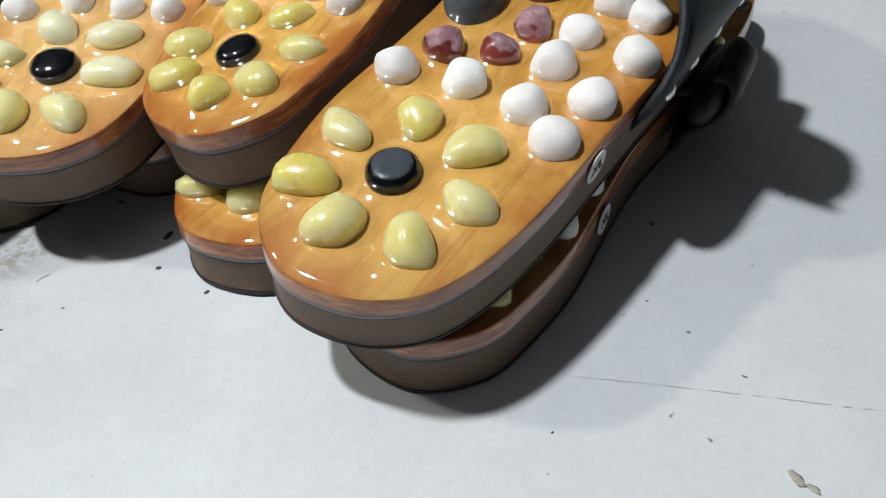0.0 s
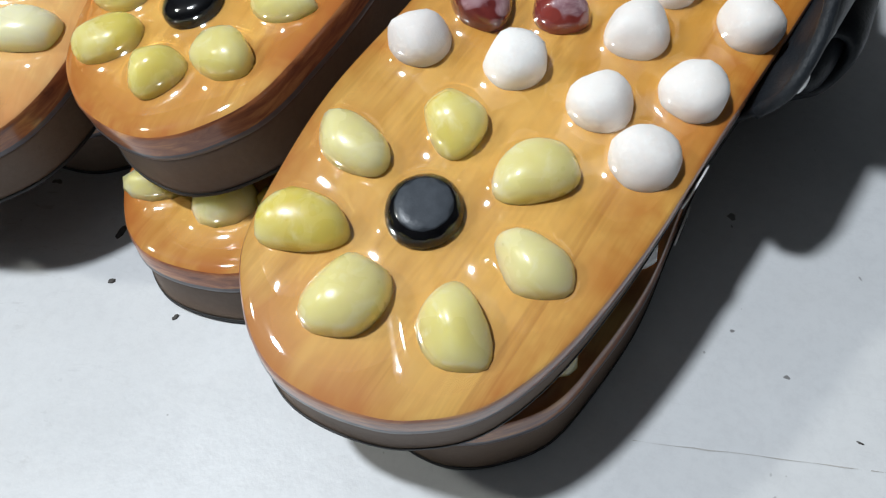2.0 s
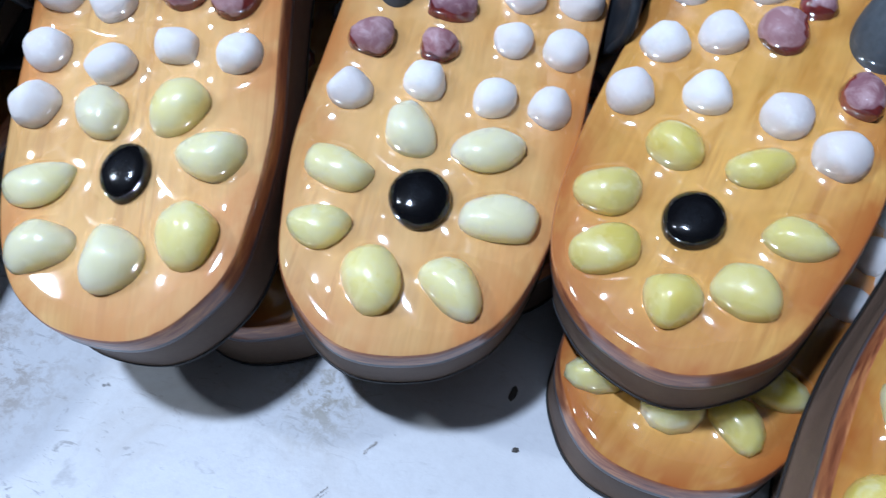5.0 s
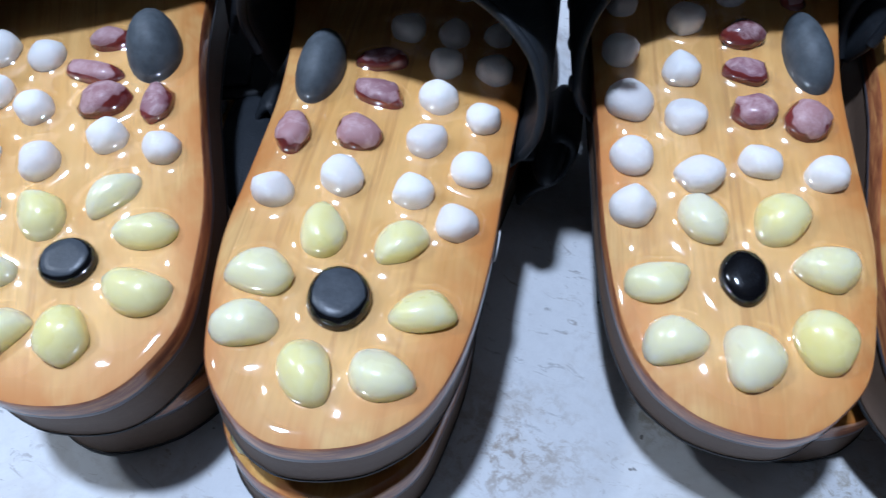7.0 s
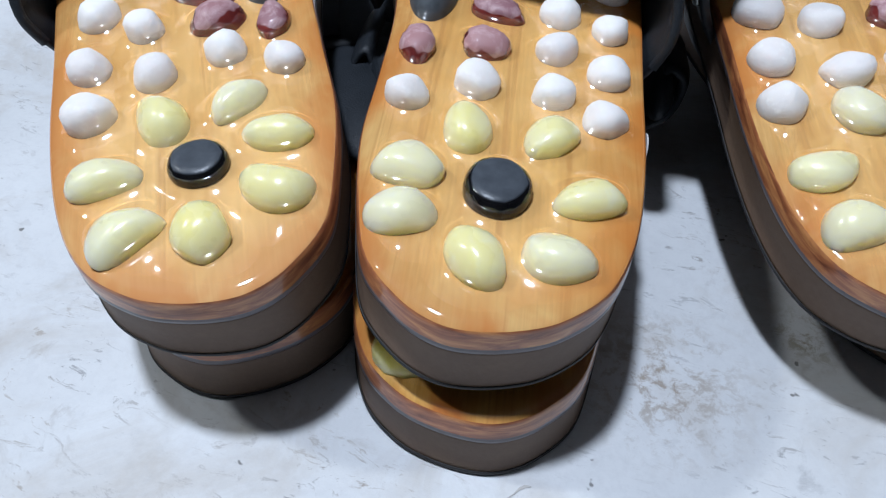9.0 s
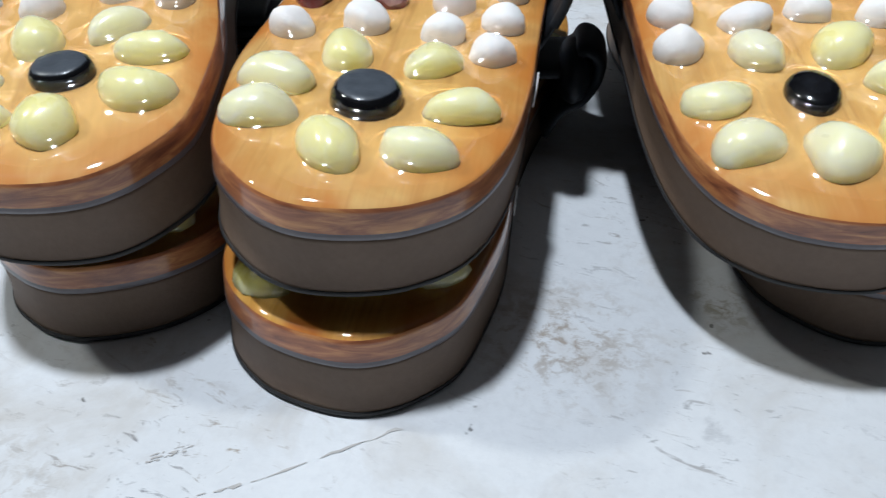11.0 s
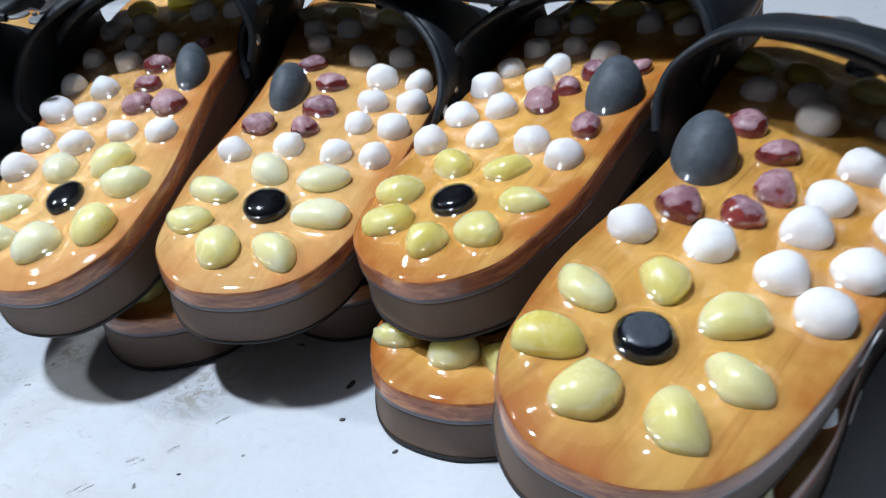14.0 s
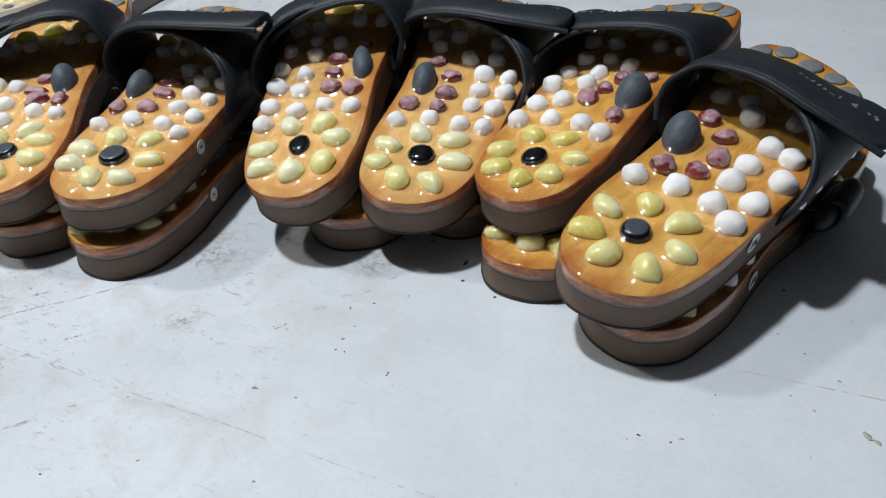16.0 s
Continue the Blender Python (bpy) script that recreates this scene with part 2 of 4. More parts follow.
def make_agate():
    """Dry mauve crust on top, wet dark red below, with an uneven shore between."""
    m, t, b = shader("red_agate_pebble", rough=0.4, Coat_Roughness=0.05)
    info = node(t, "ShaderNodeObjectInfo")
    top = ramp(t, info.outputs["Random"], (0.0, (0.34, 0.155, 0.17)), (0.3, (0.22, 0.10, 0.125)), (0.55, (0.42, 0.23, 0.235)), (0.8, (0.27, 0.125, 0.145)), (1.0, (0.16, 0.045, 0.05)))
    v = coords(t)
    crust = noise_tex(t, v, 170.0, 5.0, 0.65, 0.5)
    top = mix(t, ramp(t, crust, (0.46, grey(0)), (0.66, grey(0.7))), top, (0.62, 0.44, 0.45))
    wet = ramp(t, noise_tex(t, v, 90.0, 3.0), (0.35, (0.085, 0.012, 0.014)), (0.7, (0.26, 0.045, 0.035)))
    tc = node(t, "ShaderNodeTexCoord")
    sep = node(t, "ShaderNodeSeparateXYZ")
    t.links.new(tc.outputs["Generated"], sep.inputs[0])
    shore = node(t, "ShaderNodeMath", operation="ADD")
    wob = node(t, "ShaderNodeMath", operation="MULTIPLY_ADD")
    wob.inputs[1].default_value, wob.inputs[2].default_value = 1.0, -0.5
    t.links.new(noise_tex(t, v, 85.0, 2.0), wob.inputs[0])
    t.links.new(sep.outputs["Z"], shore.inputs[0])
    t.links.new(wob.outputs[0], shore.inputs[1])
    dry = ramp(t, shore.outputs[0], (0.72, grey(0)), (0.76, grey(1)))
    t.links.new(mix(t, dry, wet, top), b.inputs["Base Color"])
    t.links.new(ramp(t, dry, (0.0, grey(0.12)), (1.0, grey(0.55))), b.inputs["Roughness"])
    t.links.new(ramp(t, dry, (0.0, grey(1.0)), (1.0, grey(0.15))), b.inputs["Coat Weight"])
    bump(t, b, crust, 0.30, 0.001)
    return m


def wet_foot(name, dry_lo, dry_hi, wet, level, soft, dry_rough):
    """A dark pebble, dull where it stands out of the resin and black and glossy below."""
    m, t, b = shader(name, rough=0.3, Coat_Roughness=0.04, Specular_IOR_Level=0.3)
    v = coords(t)
    dry = ramp(t, noise_tex(t, v, 260.0, 5.0, 0.6), (0.3, dry_lo), (0.7, dry_hi))
    tc = node(t, "ShaderNodeTexCoord")
    sep = node(t, "ShaderNodeSeparateXYZ")
    t.links.new(tc.outputs["Generated"], sep.inputs[0])
    wob = node(t, "ShaderNodeMath", operation="MULTIPLY_ADD")
    wob.inputs[1].default_value, wob.inputs[2].default_value = soft, -0.5 * soft
    t.links.new(noise_tex(t, v, 60.0, 2.0), wob.inputs[0])
    shore = node(t, "ShaderNodeMath", operation="ADD")
    t.links.new(sep.outputs["Z"], shore.inputs[0])
    t.links.new(wob.outputs[0], shore.inputs[1])
    fac = ramp(t, shore.outputs[0], (min(0.95, level - 0.02), grey(0)), (min(0.995, level + 0.02), grey(1)))
    t.links.new(mix(t, fac, wet, dry), b.inputs["Base Color"])
    t.links.new(ramp(t, fac, (0.0, grey(0.12)), (1.0, grey(dry_rough))), b.inputs["Roughness"])
    t.links.new(ramp(t, fac, (0.0, grey(0.4)), (1.0, grey(0.0))), b.inputs["Coat Weight"])
    bump(t, b, noise_tex(t, v, 900.0, 3.0), 0.12, 0.0005)
    return m


JADE = make_jade("pale_jade", [(0.90, 0.75, 0.28), (0.91, 0.80, 0.42), (0.89, 0.75, 0.30), (0.90, 0.82, 0.50), (0.80, 0.74, 0.50)], (0.93, 0.88, 0.60))
JADE_YELLOW = make_jade("yellow_jade", [(0.69, 0.55, 0.12), (0.74, 0.63, 0.22), (0.68, 0.56, 0.14), (0.79, 0.71, 0.36), (0.70, 0.60, 0.20)], (0.82, 0.76, 0.44))
WHITE, AGATE = make_white_stone(), make_agate()
CORE = wet_foot("dull_topped_black_stone", (0.050, 0.057, 0.068), (0.075, 0.085, 0.10), (0.004, 0.004, 0.005), 0.965, 0.015, 0.34)
GLOSS = wet_foot("polished_black_stone", (0.006, 0.006, 0.007), (0.012, 0.013, 0.016), (0.004, 0.004, 0.005), 0.97, 0.02, 0.15)
SLATE = wet_foot("matte_slate_pebble", (0.060, 0.070, 0.080), (0.10, 0.115, 0.13), (0.006, 0.006, 0.007), 0.40, 0.12, 0.55)
DISC = make_plain("flat_grey_pebble", (0.13, 0.135, 0.14), (0.20, 0.205, 0.205), 0.5, 500, 0.2)


def make_table_paint():
    m, t, b = shader("scuffed_white_table_paint", rough=0.5)
    v = coords(t, own=False)
    base = ramp(t, noise_tex(t, v, 9.0, 6.0, 0.6), (0.3, (0.60, 0.61, 0.62)), (0.7, (0.72, 0.73, 0.74)))
    # wear is heavier towards one end of the table
    sep = node(t, "ShaderNodeSeparateXYZ")
    t.links.new(v, sep.inputs[0])
    reach = node(t, "ShaderNodeMapRange")
    reach.inputs["From Min"].default_value, reach.inputs["From Max"].default_value = 0.16, -0.06
    reach.inputs["To Min"].default_value, reach.inputs["To Max"].default_value = 0.10, 1.0
    t.links.new(sep.outputs["X"], reach.inputs["Value"])
    area = ramp(t, noise_tex(t, v, 17.0, 5.0, 0.6), (0.40, grey(0.15)), (0.62, grey(1)))
    turned_map = node(t, "ShaderNodeMapping")
    turned_map.inputs["Rotation"].default_value = (0, 0, 0.75)
    turned_map.inputs["Scale"].default_value = (55, 150, 1)
    t.links.new(v, turned_map.inputs["Vector"])
    scratch = ramp(t, noise_tex(t, turned_map.outputs["Vector"], 1.1, 7.0, 0.72, 1.5), (0.58, grey(0)), (0.645, grey(0.9)))
    flecks = ramp(t, noise_tex(t, v, 120.0, 6.0, 0.7, 0.8), (0.65, grey(0)), (0.70, grey(0.7)))
    blot = ramp(t, noise_tex(t, v, 42.0, 7.0, 0.7, 0.5), (0.58, grey(0)), (0.70, grey(0.6)))
    dirt = mix(t, 1.0, mix(t, 1.0, scratch, flecks, "LIGHTEN"), area, "MULTIPLY")
    dirt = mix(t, 1.0, dirt, mix(t, 1.0, blot, area, "MULTIPLY"), "LIGHTEN")
    dirt = mix(t, 1.0, dirt, reach.outputs["Result"], "MULTIPLY")
    tint = ramp(t, noise_tex(t, v, 30.0, 3.0), (0.42, (0.20, 0.20, 0.21)), (0.62, (0.30, 0.25, 0.20)))
    c = mix(t, dirt, base, tint)
    veil = ramp(t, noise_tex(t, v, 22.0, 6.0, 0.65, 0.8), (0.48, grey(0)), (0.70, grey(0.55)))
    c = mix(t, mix(t, 1.0, veil, reach.outputs["Result"], "MULTIPLY"), c, (0.42, 0.37, 0.31))
    # old spills
    for place, size, tone in (((-0.196, 0.258), 0.034, (0.30, 0.24, 0.18)), ((-0.330, 0.170), 0.040, (0.36, 0.31, 0.25)), ((-0.085, 0.262), 0.022, (0.30, 0.26, 0.18)), ((-0.182, 0.190), 0.016, (0.30, 0.26, 0.21)), ((-0.1475, 0.282), 0.016, (0.22, 0.18, 0.10))):
        gap = node(t, "ShaderNodeVectorMath", operation="DISTANCE")
        gap.inputs[1].default_value = TABLE_POSE.inverted() @ Vector((*place, 0))
        t.links.new(v, gap.inputs[0])
        fade = node(t, "ShaderNodeMapRange")
        fade.inputs["From Min"].default_value, fade.inputs["From Max"].default_value = size, size * 0.15
        t.links.new(gap.outputs["Value"], fade.inputs["Value"])
        spots = ramp(t, noise_tex(t, v, 190.0, 6.0, 0.75, 0.4), (0.48, grey(0)), (0.60, grey(0.8)))
        c = mix(t, mix(t, 1.0, spots, fade.outputs["Result"], "MULTIPLY"), c, tone)
    dust = ramp(t, noise_tex(t, v, 330.0, 5.0, 0.7), (0.45, grey(0)), (0.8, grey(0.22)))
    c = mix(t, dust, c, (0.40, 0.40, 0.42))
    speck = ramp(t, noise_tex(t, v, 150.0, 2.0, 0.5), (0.755, grey(0)), (0.78, grey(0.8)))
    c = mix(t, speck, c, (0.10, 0.095, 0.09))
    t.links.new(c, b.inputs["Base Color"])
    t.links.new(ramp(t, dirt, (0.0, grey(0.42)), (1.0, grey(0.75))), b.inputs["Roughness"])
    bump(t, b, noise_tex(t, v, 160.0, 6.0, 0.65), 0.16, 0.001)
    return m


TABLE_POSE = pose(-0.15, 0.30, -0.75, 0, 0, -12.8)
TABLE = make_table_paint()
PLASTER = make_plain("grey_plaster", (0.055, 0.057, 0.06), (0.08, 0.083, 0.086), 0.8, 12, 0.2)
CEILING_BOARD = make_plain("grey_boarded_ceiling", (0.10, 0.105, 0.11), (0.14, 0.145, 0.15), 0.8, 12, 0.2)
CONCRETE = make_plain("concrete_floor", (0.10, 0.097, 0.094), (0.15, 0.146, 0.14), 0.75, 14, 0.3)
CARD = make_plain("brown_cardboard", (0.26, 0.17, 0.10), (0.34, 0.23, 0.14), 0.75, 30, 0.15)
TAPE = make_plain("orange_packing_tape", (0.42, 0.20, 0.03), (0.50, 0.25, 0.05), 0.25, 20)
GREEN = make_plain("green_plastic", (0.02, 0.22, 0.06), (0.04, 0.30, 0.09), 0.35, 20)
BAG = make_plain("thin_pale_plastic_bag", (0.42, 0.46, 0.34), (0.58, 0.60, 0.48), 0.3, 25, 0.4)
CLOTH = make_plain("dark_brown_cloth", (0.045, 0.032, 0.026), (0.11, 0.08, 0.065), 0.85, 30, 0.5)
BLUE = make_plain("blue_plastic", (0.01, 0.08, 0.42), (0.02, 0.12, 0.52), 0.4, 20)
RED = make_plain("red_brown_plastic", (0.20, 0.035, 0.02), (0.28, 0.05, 0.03), 0.45, 20)
WHITEPLASTIC = make_plain("white_plastic", (0.6, 0.6, 0.58), (0.72, 0.72, 0.7), 0.4, 20)
STEEL = make_plain("dark_painted_steel", (0.03, 0.035, 0.045), (0.05, 0.055, 0.065), 0.4, 40)
LEGWOOD = make_plain("table_leg_wood", (0.25, 0.17, 0.10), (0.34, 0.24, 0.15), 0.6, 40)


# ---- mesh helpers ----
def part(name, bm, material, parent, label=""):
    me = bpy.data.meshes.new(name)
    bm.normal_update()
    bm.to_mesh(me)
    bm.free()
    for mat in material if isinstance(material, (list, tuple)) else (material,):
        me.materials.append(mat)
    ob = new(name, me)
    ob.parent = parent
    if label:
        tagged(ob, label)
    return ob


def smooth(ob):
    ob.data.polygons.foreach_set("use_smooth", [True] * len(ob.data.polygons))
    return ob


def box_bm(x0, y0, z0, x1, y1, z1, bevel=0.0, bm=None):
    own = bm or bmesh.new()
    made = bmesh.ops.create_cube(own, size=1, matrix=Matrix.Translation(((x0 + x1) / 2, (y0 + y1) / 2, (z0 + z1) / 2)) @ Matrix.Diagonal((x1 - x0, y1 - y0, z1 - z0, 1)))
    if bevel:
        edges = list({e for v in made["verts"] for e in v.link_edges})
        bmesh.ops.bevel(own, geom=edges, offset=bevel, segments=2, affect="EDGES")
    return own


def empty(name, m, label, category, group=""):
    ob = new(name)
    ob.empty_display_size = 0.02
    ob.matrix_world = m
    return tagged(ob, label, category, group)


def glide(points, steps):
    """A smooth open line through the points."""
    p = np.array([points[0], *points, points[-1]], float)
    out = []
    for i in range(1, len(p) - 2):
        a, b, c, d = p[i - 1], p[i], p[i + 1], p[i + 2]
        for s in np.linspace(0, 1, steps, endpoint=False):
            out.append(0.5 * (2 * b + (c - a) * s + (2 * a - 5 * b + 4 * c - d) * s * s + (3 * b - a - 3 * c + d) * s**3))
    out.append(p[-2])
    return np.array(out)


# ---- the room ----
def plain_box(name, dims, mat, label, category, kind="structure", bevel=0.0):
    ob = part(name, box_bm(*dims, bevel=bevel), mat, None)
    return tagged(ob, label, category, kind=kind)


plain_box("floor", (-3.2, -2.2, -0.80, 2.8, 3.4, -0.75), CONCRETE, "grey concrete workshop floor", "floor")
plain_box("ceiling", (-3.2, -2.2, 2.70, 2.8, 3.4, 2.78), CEILING_BOARD, "plain grey boarded ceiling", "ceiling")
plain_box("wall_north", (-3.2, 3.4, -0.75, 2.8, 3.5, 2.70), PLASTER, "plain grey plaster wall", "wall")
plain_box("wall_south", (-3.2, -2.3, -0.75, 2.8, -2.2, 2.70), PLASTER, "plain grey plaster wall", "wall")
plain_box("wall_west", (-3.3, -2.3, -0.80, -3.2, 3.5, 2.78), PLASTER, "plain grey plaster wall", "wall")
plain_box("wall_east", (2.8, -2.3, -0.80, 2.9, 3.5, 2.78), PLASTER, "plain grey plaster wall", "wall")


def build_table():
    turn = pose(-0.15, 0.30, -0.75, 0, 0, -12.8)
    table = empty("work_table", turn, "white-painted work table with scuffed, stained top", "table")
    top = part("tabletop", box_bm(-0.95, -0.75, 0.725, 1.15, 0.622, 0.75, bevel=0.004), TABLE, table, "white-painted board, scratched and specked")
    for x in (-0.88, 1.08):
        for y in (-0.68, 0.55):
            part("leg", box_bm(x - 0.025, y - 0.025, 0.0, x + 0.025, y + 0.025, 0.724, bevel=0.003), LEGWOOD, table)
    return table


MARK = make_plain("dark_scratch", (0.38, 0.36, 0.34), (0.54, 0.52, 0.50), 0.7, 300)
SMUDGE = make_plain("dried_brown_flake", (0.30, 0.27, 0.20), (0.52, 0.49, 0.42), 0.7, 500, 0.4)
CHIP = make_plain("black_crumb", (0.035, 0.032, 0.03), (0.09, 0.08, 0.07), 0.7, 300)


def scratch_line(table, points, width, seed, steps=9, gaps=0.0):
    """A shallow score in the paint: one thin uneven sliver a hair above it, worn away here and there."""
    rng = random.Random(seed)
    p = glide([(x, y, 0) for x, y in points], steps)
    back = TABLE_POSE.inverted()
    bm = bmesh.new()
    tan = np.gradient(p, axis=0)
    last = None
    for q, d in zip(p, tan):
        side = np.array([-d[1], d[0], 0]) / max(1e-9, np.linalg.norm(d)) * width * rng.choice((0.05, 0.12, 0.3, 0.42))
        jog = np.array([rng.uniform(-1, 1), rng.uniform(-1, 1), 0]) * width * 0.3
        pair = [bm.verts.new(back @ Vector((*(q + jog + s)[:2], 0.00018))) for s in (side, -side)]
        if last and rng.random() >= gaps:
            bm.faces.new((last[0], last[1], pair[1], pair[0]))
        last = pair
    return part("scratch", bm, MARK, table)


def gouge(table, x, y, x2, y2, width, seed):
    """A row of short scores that run the same way, where something was dragged."""
    rng = random.Random(seed)
    for i in range(3):
        a, b = rng.uniform(0, 0.35), rng.uniform(0.6, 1.0)
        dx, dy = rng.uniform(-0.0012, 0.0012), rng.uniform(-0.0012, 0.0012)
        ends = [(x + (x2 - x) * k + dx, y + (y2 - y) * k + dy) for k in (a, (a + b) / 2, b)]
        scratch_line(table, ends, width * rng.uniform(0.5, 1.3), seed * 7 + i, 8, 0.3)


def crumb(name, x, y, long, wide, tall, turn, mat, label, category):
    """A small flake or crumb lying on the table."""
    d, faces = BALLS[2]
    p = d * lumps(d, x * 911 + y * 377, 1.8, 0.5)[:, None] * np.array([long, wide, tall]) / 2
    p[:, 2] = np.maximum(p[:, 2], -0.0001)
    me = bpy.data.meshes.new(name)
    me.from_pydata(p.tolist(), [], faces)
    me.materials.append(mat)
    me.polygons.foreach_set("use_smooth", [True] * len(faces))
    ob = new(name, me)
    ob.matrix_world = pose(x, y, 0.0001, 0, 0, turn)
    return tagged(ob, label, category, "crumbs on the table")


table = build_table()
scratch_line(table, [(-0.46, 0.190), (-0.284, 0.154), (-0.203, 0.135), (-0.116, 0.1171), (-0.098, 0.1125)], 0.0006, 3, 30, 0.25)
scratch_line(table, [(-0.078, 0.1085), (-0.045, 0.101), (-0.007, 0.093)], 0.0004, 4, 20, 0.4)
scratch_line(table, [(0.124, 0.197), (0.175, 0.189), (0.216, 0.182), (0.27, 0.174)], 0.0004, 5, 14, 0.06)
scratch_line(table, [(-0.330, 0.160), (-0.301, 0.174), (-0.2824, 0.1867), (-0.2625, 0.198), (-0.2345, 0.2174)], 0.0012, 7, 14, 0.2)
for i, (x, y, x2, y2) in enumerate(((-0.2474, 0.1628, -0.2360, 0.1694), (-0.2647, 0.1431, -0.2568, 0.1496), (-0.2369, 0.0964, -0.2220, 0.1075), (-0.1885, 0.1861, -0.1728, 0.1943),
                                    (-0.1274, 0.1893, -0.1193, 0.1962), (-0.1086, 0.2076, -0.1014, 0.2147), (-0.0955, 0.2218, -0.0885, 0.2278), (-0.0819, 0.2300, -0.0767, 0.2350),
                                    (-0.0714, 0.2445, -0.0660, 0.2507), (-0.1520, 0.2075, -0.1478, 0.2097), (-0.2116, 0.1167, -0.2051, 0.1187), (-0.2181, 0.0951, -0.2109, 0.0991),
                                    (-0.2951, 0.1956, -0.2822, 0.2040))):
    gouge(table, x, y, x2, y2, 0.0007, i + 21)

# ---- sandals ----
THICK, FOAM_TOP = 0.0265, 0.0170
# outline of a right sole from above: along from the heel, across to the right, in millimetres
SOLE = [(0, -1), (2, 11), (7, 22), (18, 33), (37, 40), (65, 43.5), (100, 44.5), (140, 46), (180, 47), (215, 45), (240, 38), (261, 28), (276, 5),
        (282, -16), (282, -34), (272, -48), (250, -52.5), (220, -53), (185, -49), (150, -42), (120, -38), (90, -37.5), (60, -37.5), (35, -33.5),
        (18, -28.5), (7, -19), (1.5, -10)]


def sole_line(side, toe=1.0):
    p = np.array(SOLE) / 1000
    p[:, 0] = np.where(p[:, 0] > 0.165, 0.165 + (p[:, 0] - 0.165) * toe, p[:, 0])
    n, out = len(p), []
    for i in range(n):
        a, b, c, d = p[i - 1], p[i], p[(i + 1) % n], p[(i + 2) % n]
        for s in np.linspace(0, 1, 6, endpoint=False):
            out.append(0.5 * (2 * b + (c - a) * s + (2 * a - 5 * b + 4 * c - d) * s * s + (3 * b - a - 3 * c + d) * s**3))
    out = np.array(out)
    out[:, 1] *= -side
    if side < 0:
        out = out[::-1]
    # now (x ahead, y to the left), clockwise seen from above
    nxt, prv = np.roll(out, -1, 0), np.roll(out, 1, 0)
    tan = nxt - prv
    tan /= np.linalg.norm(tan, axis=1)[:, None]
    inward = np.stack([tan[:, 1], -tan[:, 0]], 1)
    if ((inward * (out.mean(0) - out)).sum(1) > 0).mean() < 0.5:
        inward = -inward
    return out, inward


def store_bed(me, xyz, seed):
    at = me.attributes.new("bed", "FLOAT_VECTOR", "POINT")
    at.data.foreach_set("vector", (np.asarray(xyz, float) + np.array([seed * 0.71, seed * 0.37, 0])).ravel())


def stacked(rings, name, mats, parent, bands, label=""):
    """A solid from outline rings (inset, height), capped at both ends; bands: material index for each strip and the two caps."""
    line, inward = parent["line"]
    n = len(line)
    verts, faces, index = [], [], []
    for inset, z in rings:
        ring = line + inward * inset
        verts += [(x, y, z) for x, y in ring]
    for r in range(len(rings) - 1):
        for i in range(n):
            j = (i + 1) % n
            faces.append((r * n + i, r * n + j, (r + 1) * n + j, (r + 1) * n + i))
            index.append(bands[r])
    faces.append(tuple(range(n)))
    index.append(bands[-2])
    faces.append(tuple((len(rings) - 1) * n + i for i in range(n)))
    index.append(bands[-1])
    me = bpy.data.meshes.new(name)
    me.from_pydata(verts, [], faces)
    bm = bmesh.new()
    bm.from_mesh(me)
    bmesh.ops.recalc_face_normals(bm, faces=bm.faces)
    bm.to_mesh(me)
    bm.free()
    for m in mats:
        me.materials.append(m)
    me.polygons.foreach_set("material_index", index)
    store_bed(me, np.array(verts), parent.get("seed", 0))
    me.attributes.new("edge", "FLOAT", "POINT").data.foreach_set("value", [inset for inset, _ in rings for _ in range(n)])
    me.polygons.foreach_set("use_smooth", [True] * (len(faces) - 2) + [False, False])
    ob = new(name, me)
    ob.parent = parent["ob"]
    return tagged(ob, label) if label else ob


def ball(level):
    bm = bmesh.new()
    bmesh.ops.create_icosphere(bm, subdivisions=level, radius=1)
    v = np.array([x.co[:] for x in bm.verts])
    f = [tuple(x.index for x in face.verts) for face in bm.faces]
    bm.free()
    return v, f


BALLS = {2: ball(2), 3: ball(3), 4: ball(4)}


def lumps(v, seed, freq, amount):
    shift = Vector((seed * 3.17 % 50, seed * 7.31 % 50, seed * 1.73 % 50))
    return 1 + amount * np.array([noise.noise(Vector(p) * freq + shift) for p in v])


KINDS = {  # material, height over half width, share of it above the middle, lump size, lump amount, squareness, name
    "jade": (JADE, 0.92, 0.08, 0.9, 0.13, 2.2, "jade_pebble"),
    "milk": (JADE, 0.92, 0.08, 0.9, 0.13, 2.2, "jade_pebble"),
    "white": (WHITE, 0.96, 0.12, 1.0, 0.10, 2.5, "white_pebble"),
    "agate": (AGATE, 0.89, 0.10, 1.0, 0.16, 2.4, "agate_pebble"),
    "slate": (SLATE, 1.28, 0.14, 0.8, 0.06, 2.1, "slate_pebble"),
    "core": (CORE, 0.62, 0.15, 1.0, 0.05, 2.5, "black_pebble"),
    "shoulder": (CORE, 0.62, 0.15, 1.0, 0.04, 2.0, "black_pebble"),
    "gloss": (GLOSS, 0.52, 0.15, 1.0, 0.08, 2.6, "black_pebble"),
    "disc": (DISC, 0.24, 0.20, 1.2, 0.10, 3.0, "flat_pebble"),
}


def worn(p, size, rng, count, least, most, hard):
    """Rub flats into a pebble's sides and top."""
    for _ in range(count):
        way = np.array([rng.uniform(-1, 1), rng.uniform(-1, 1), rng.uniform(-0.1, 1)])
        way /= np.linalg.norm(way)
        over = np.maximum(0, p @ way - np.linalg.norm(way * size) * rng.uniform(least, most))
        over = over**2 / (over + 0.10 * size.min())  # the flats run out softly
        p = p - hard * over[:, None] * way
    return p


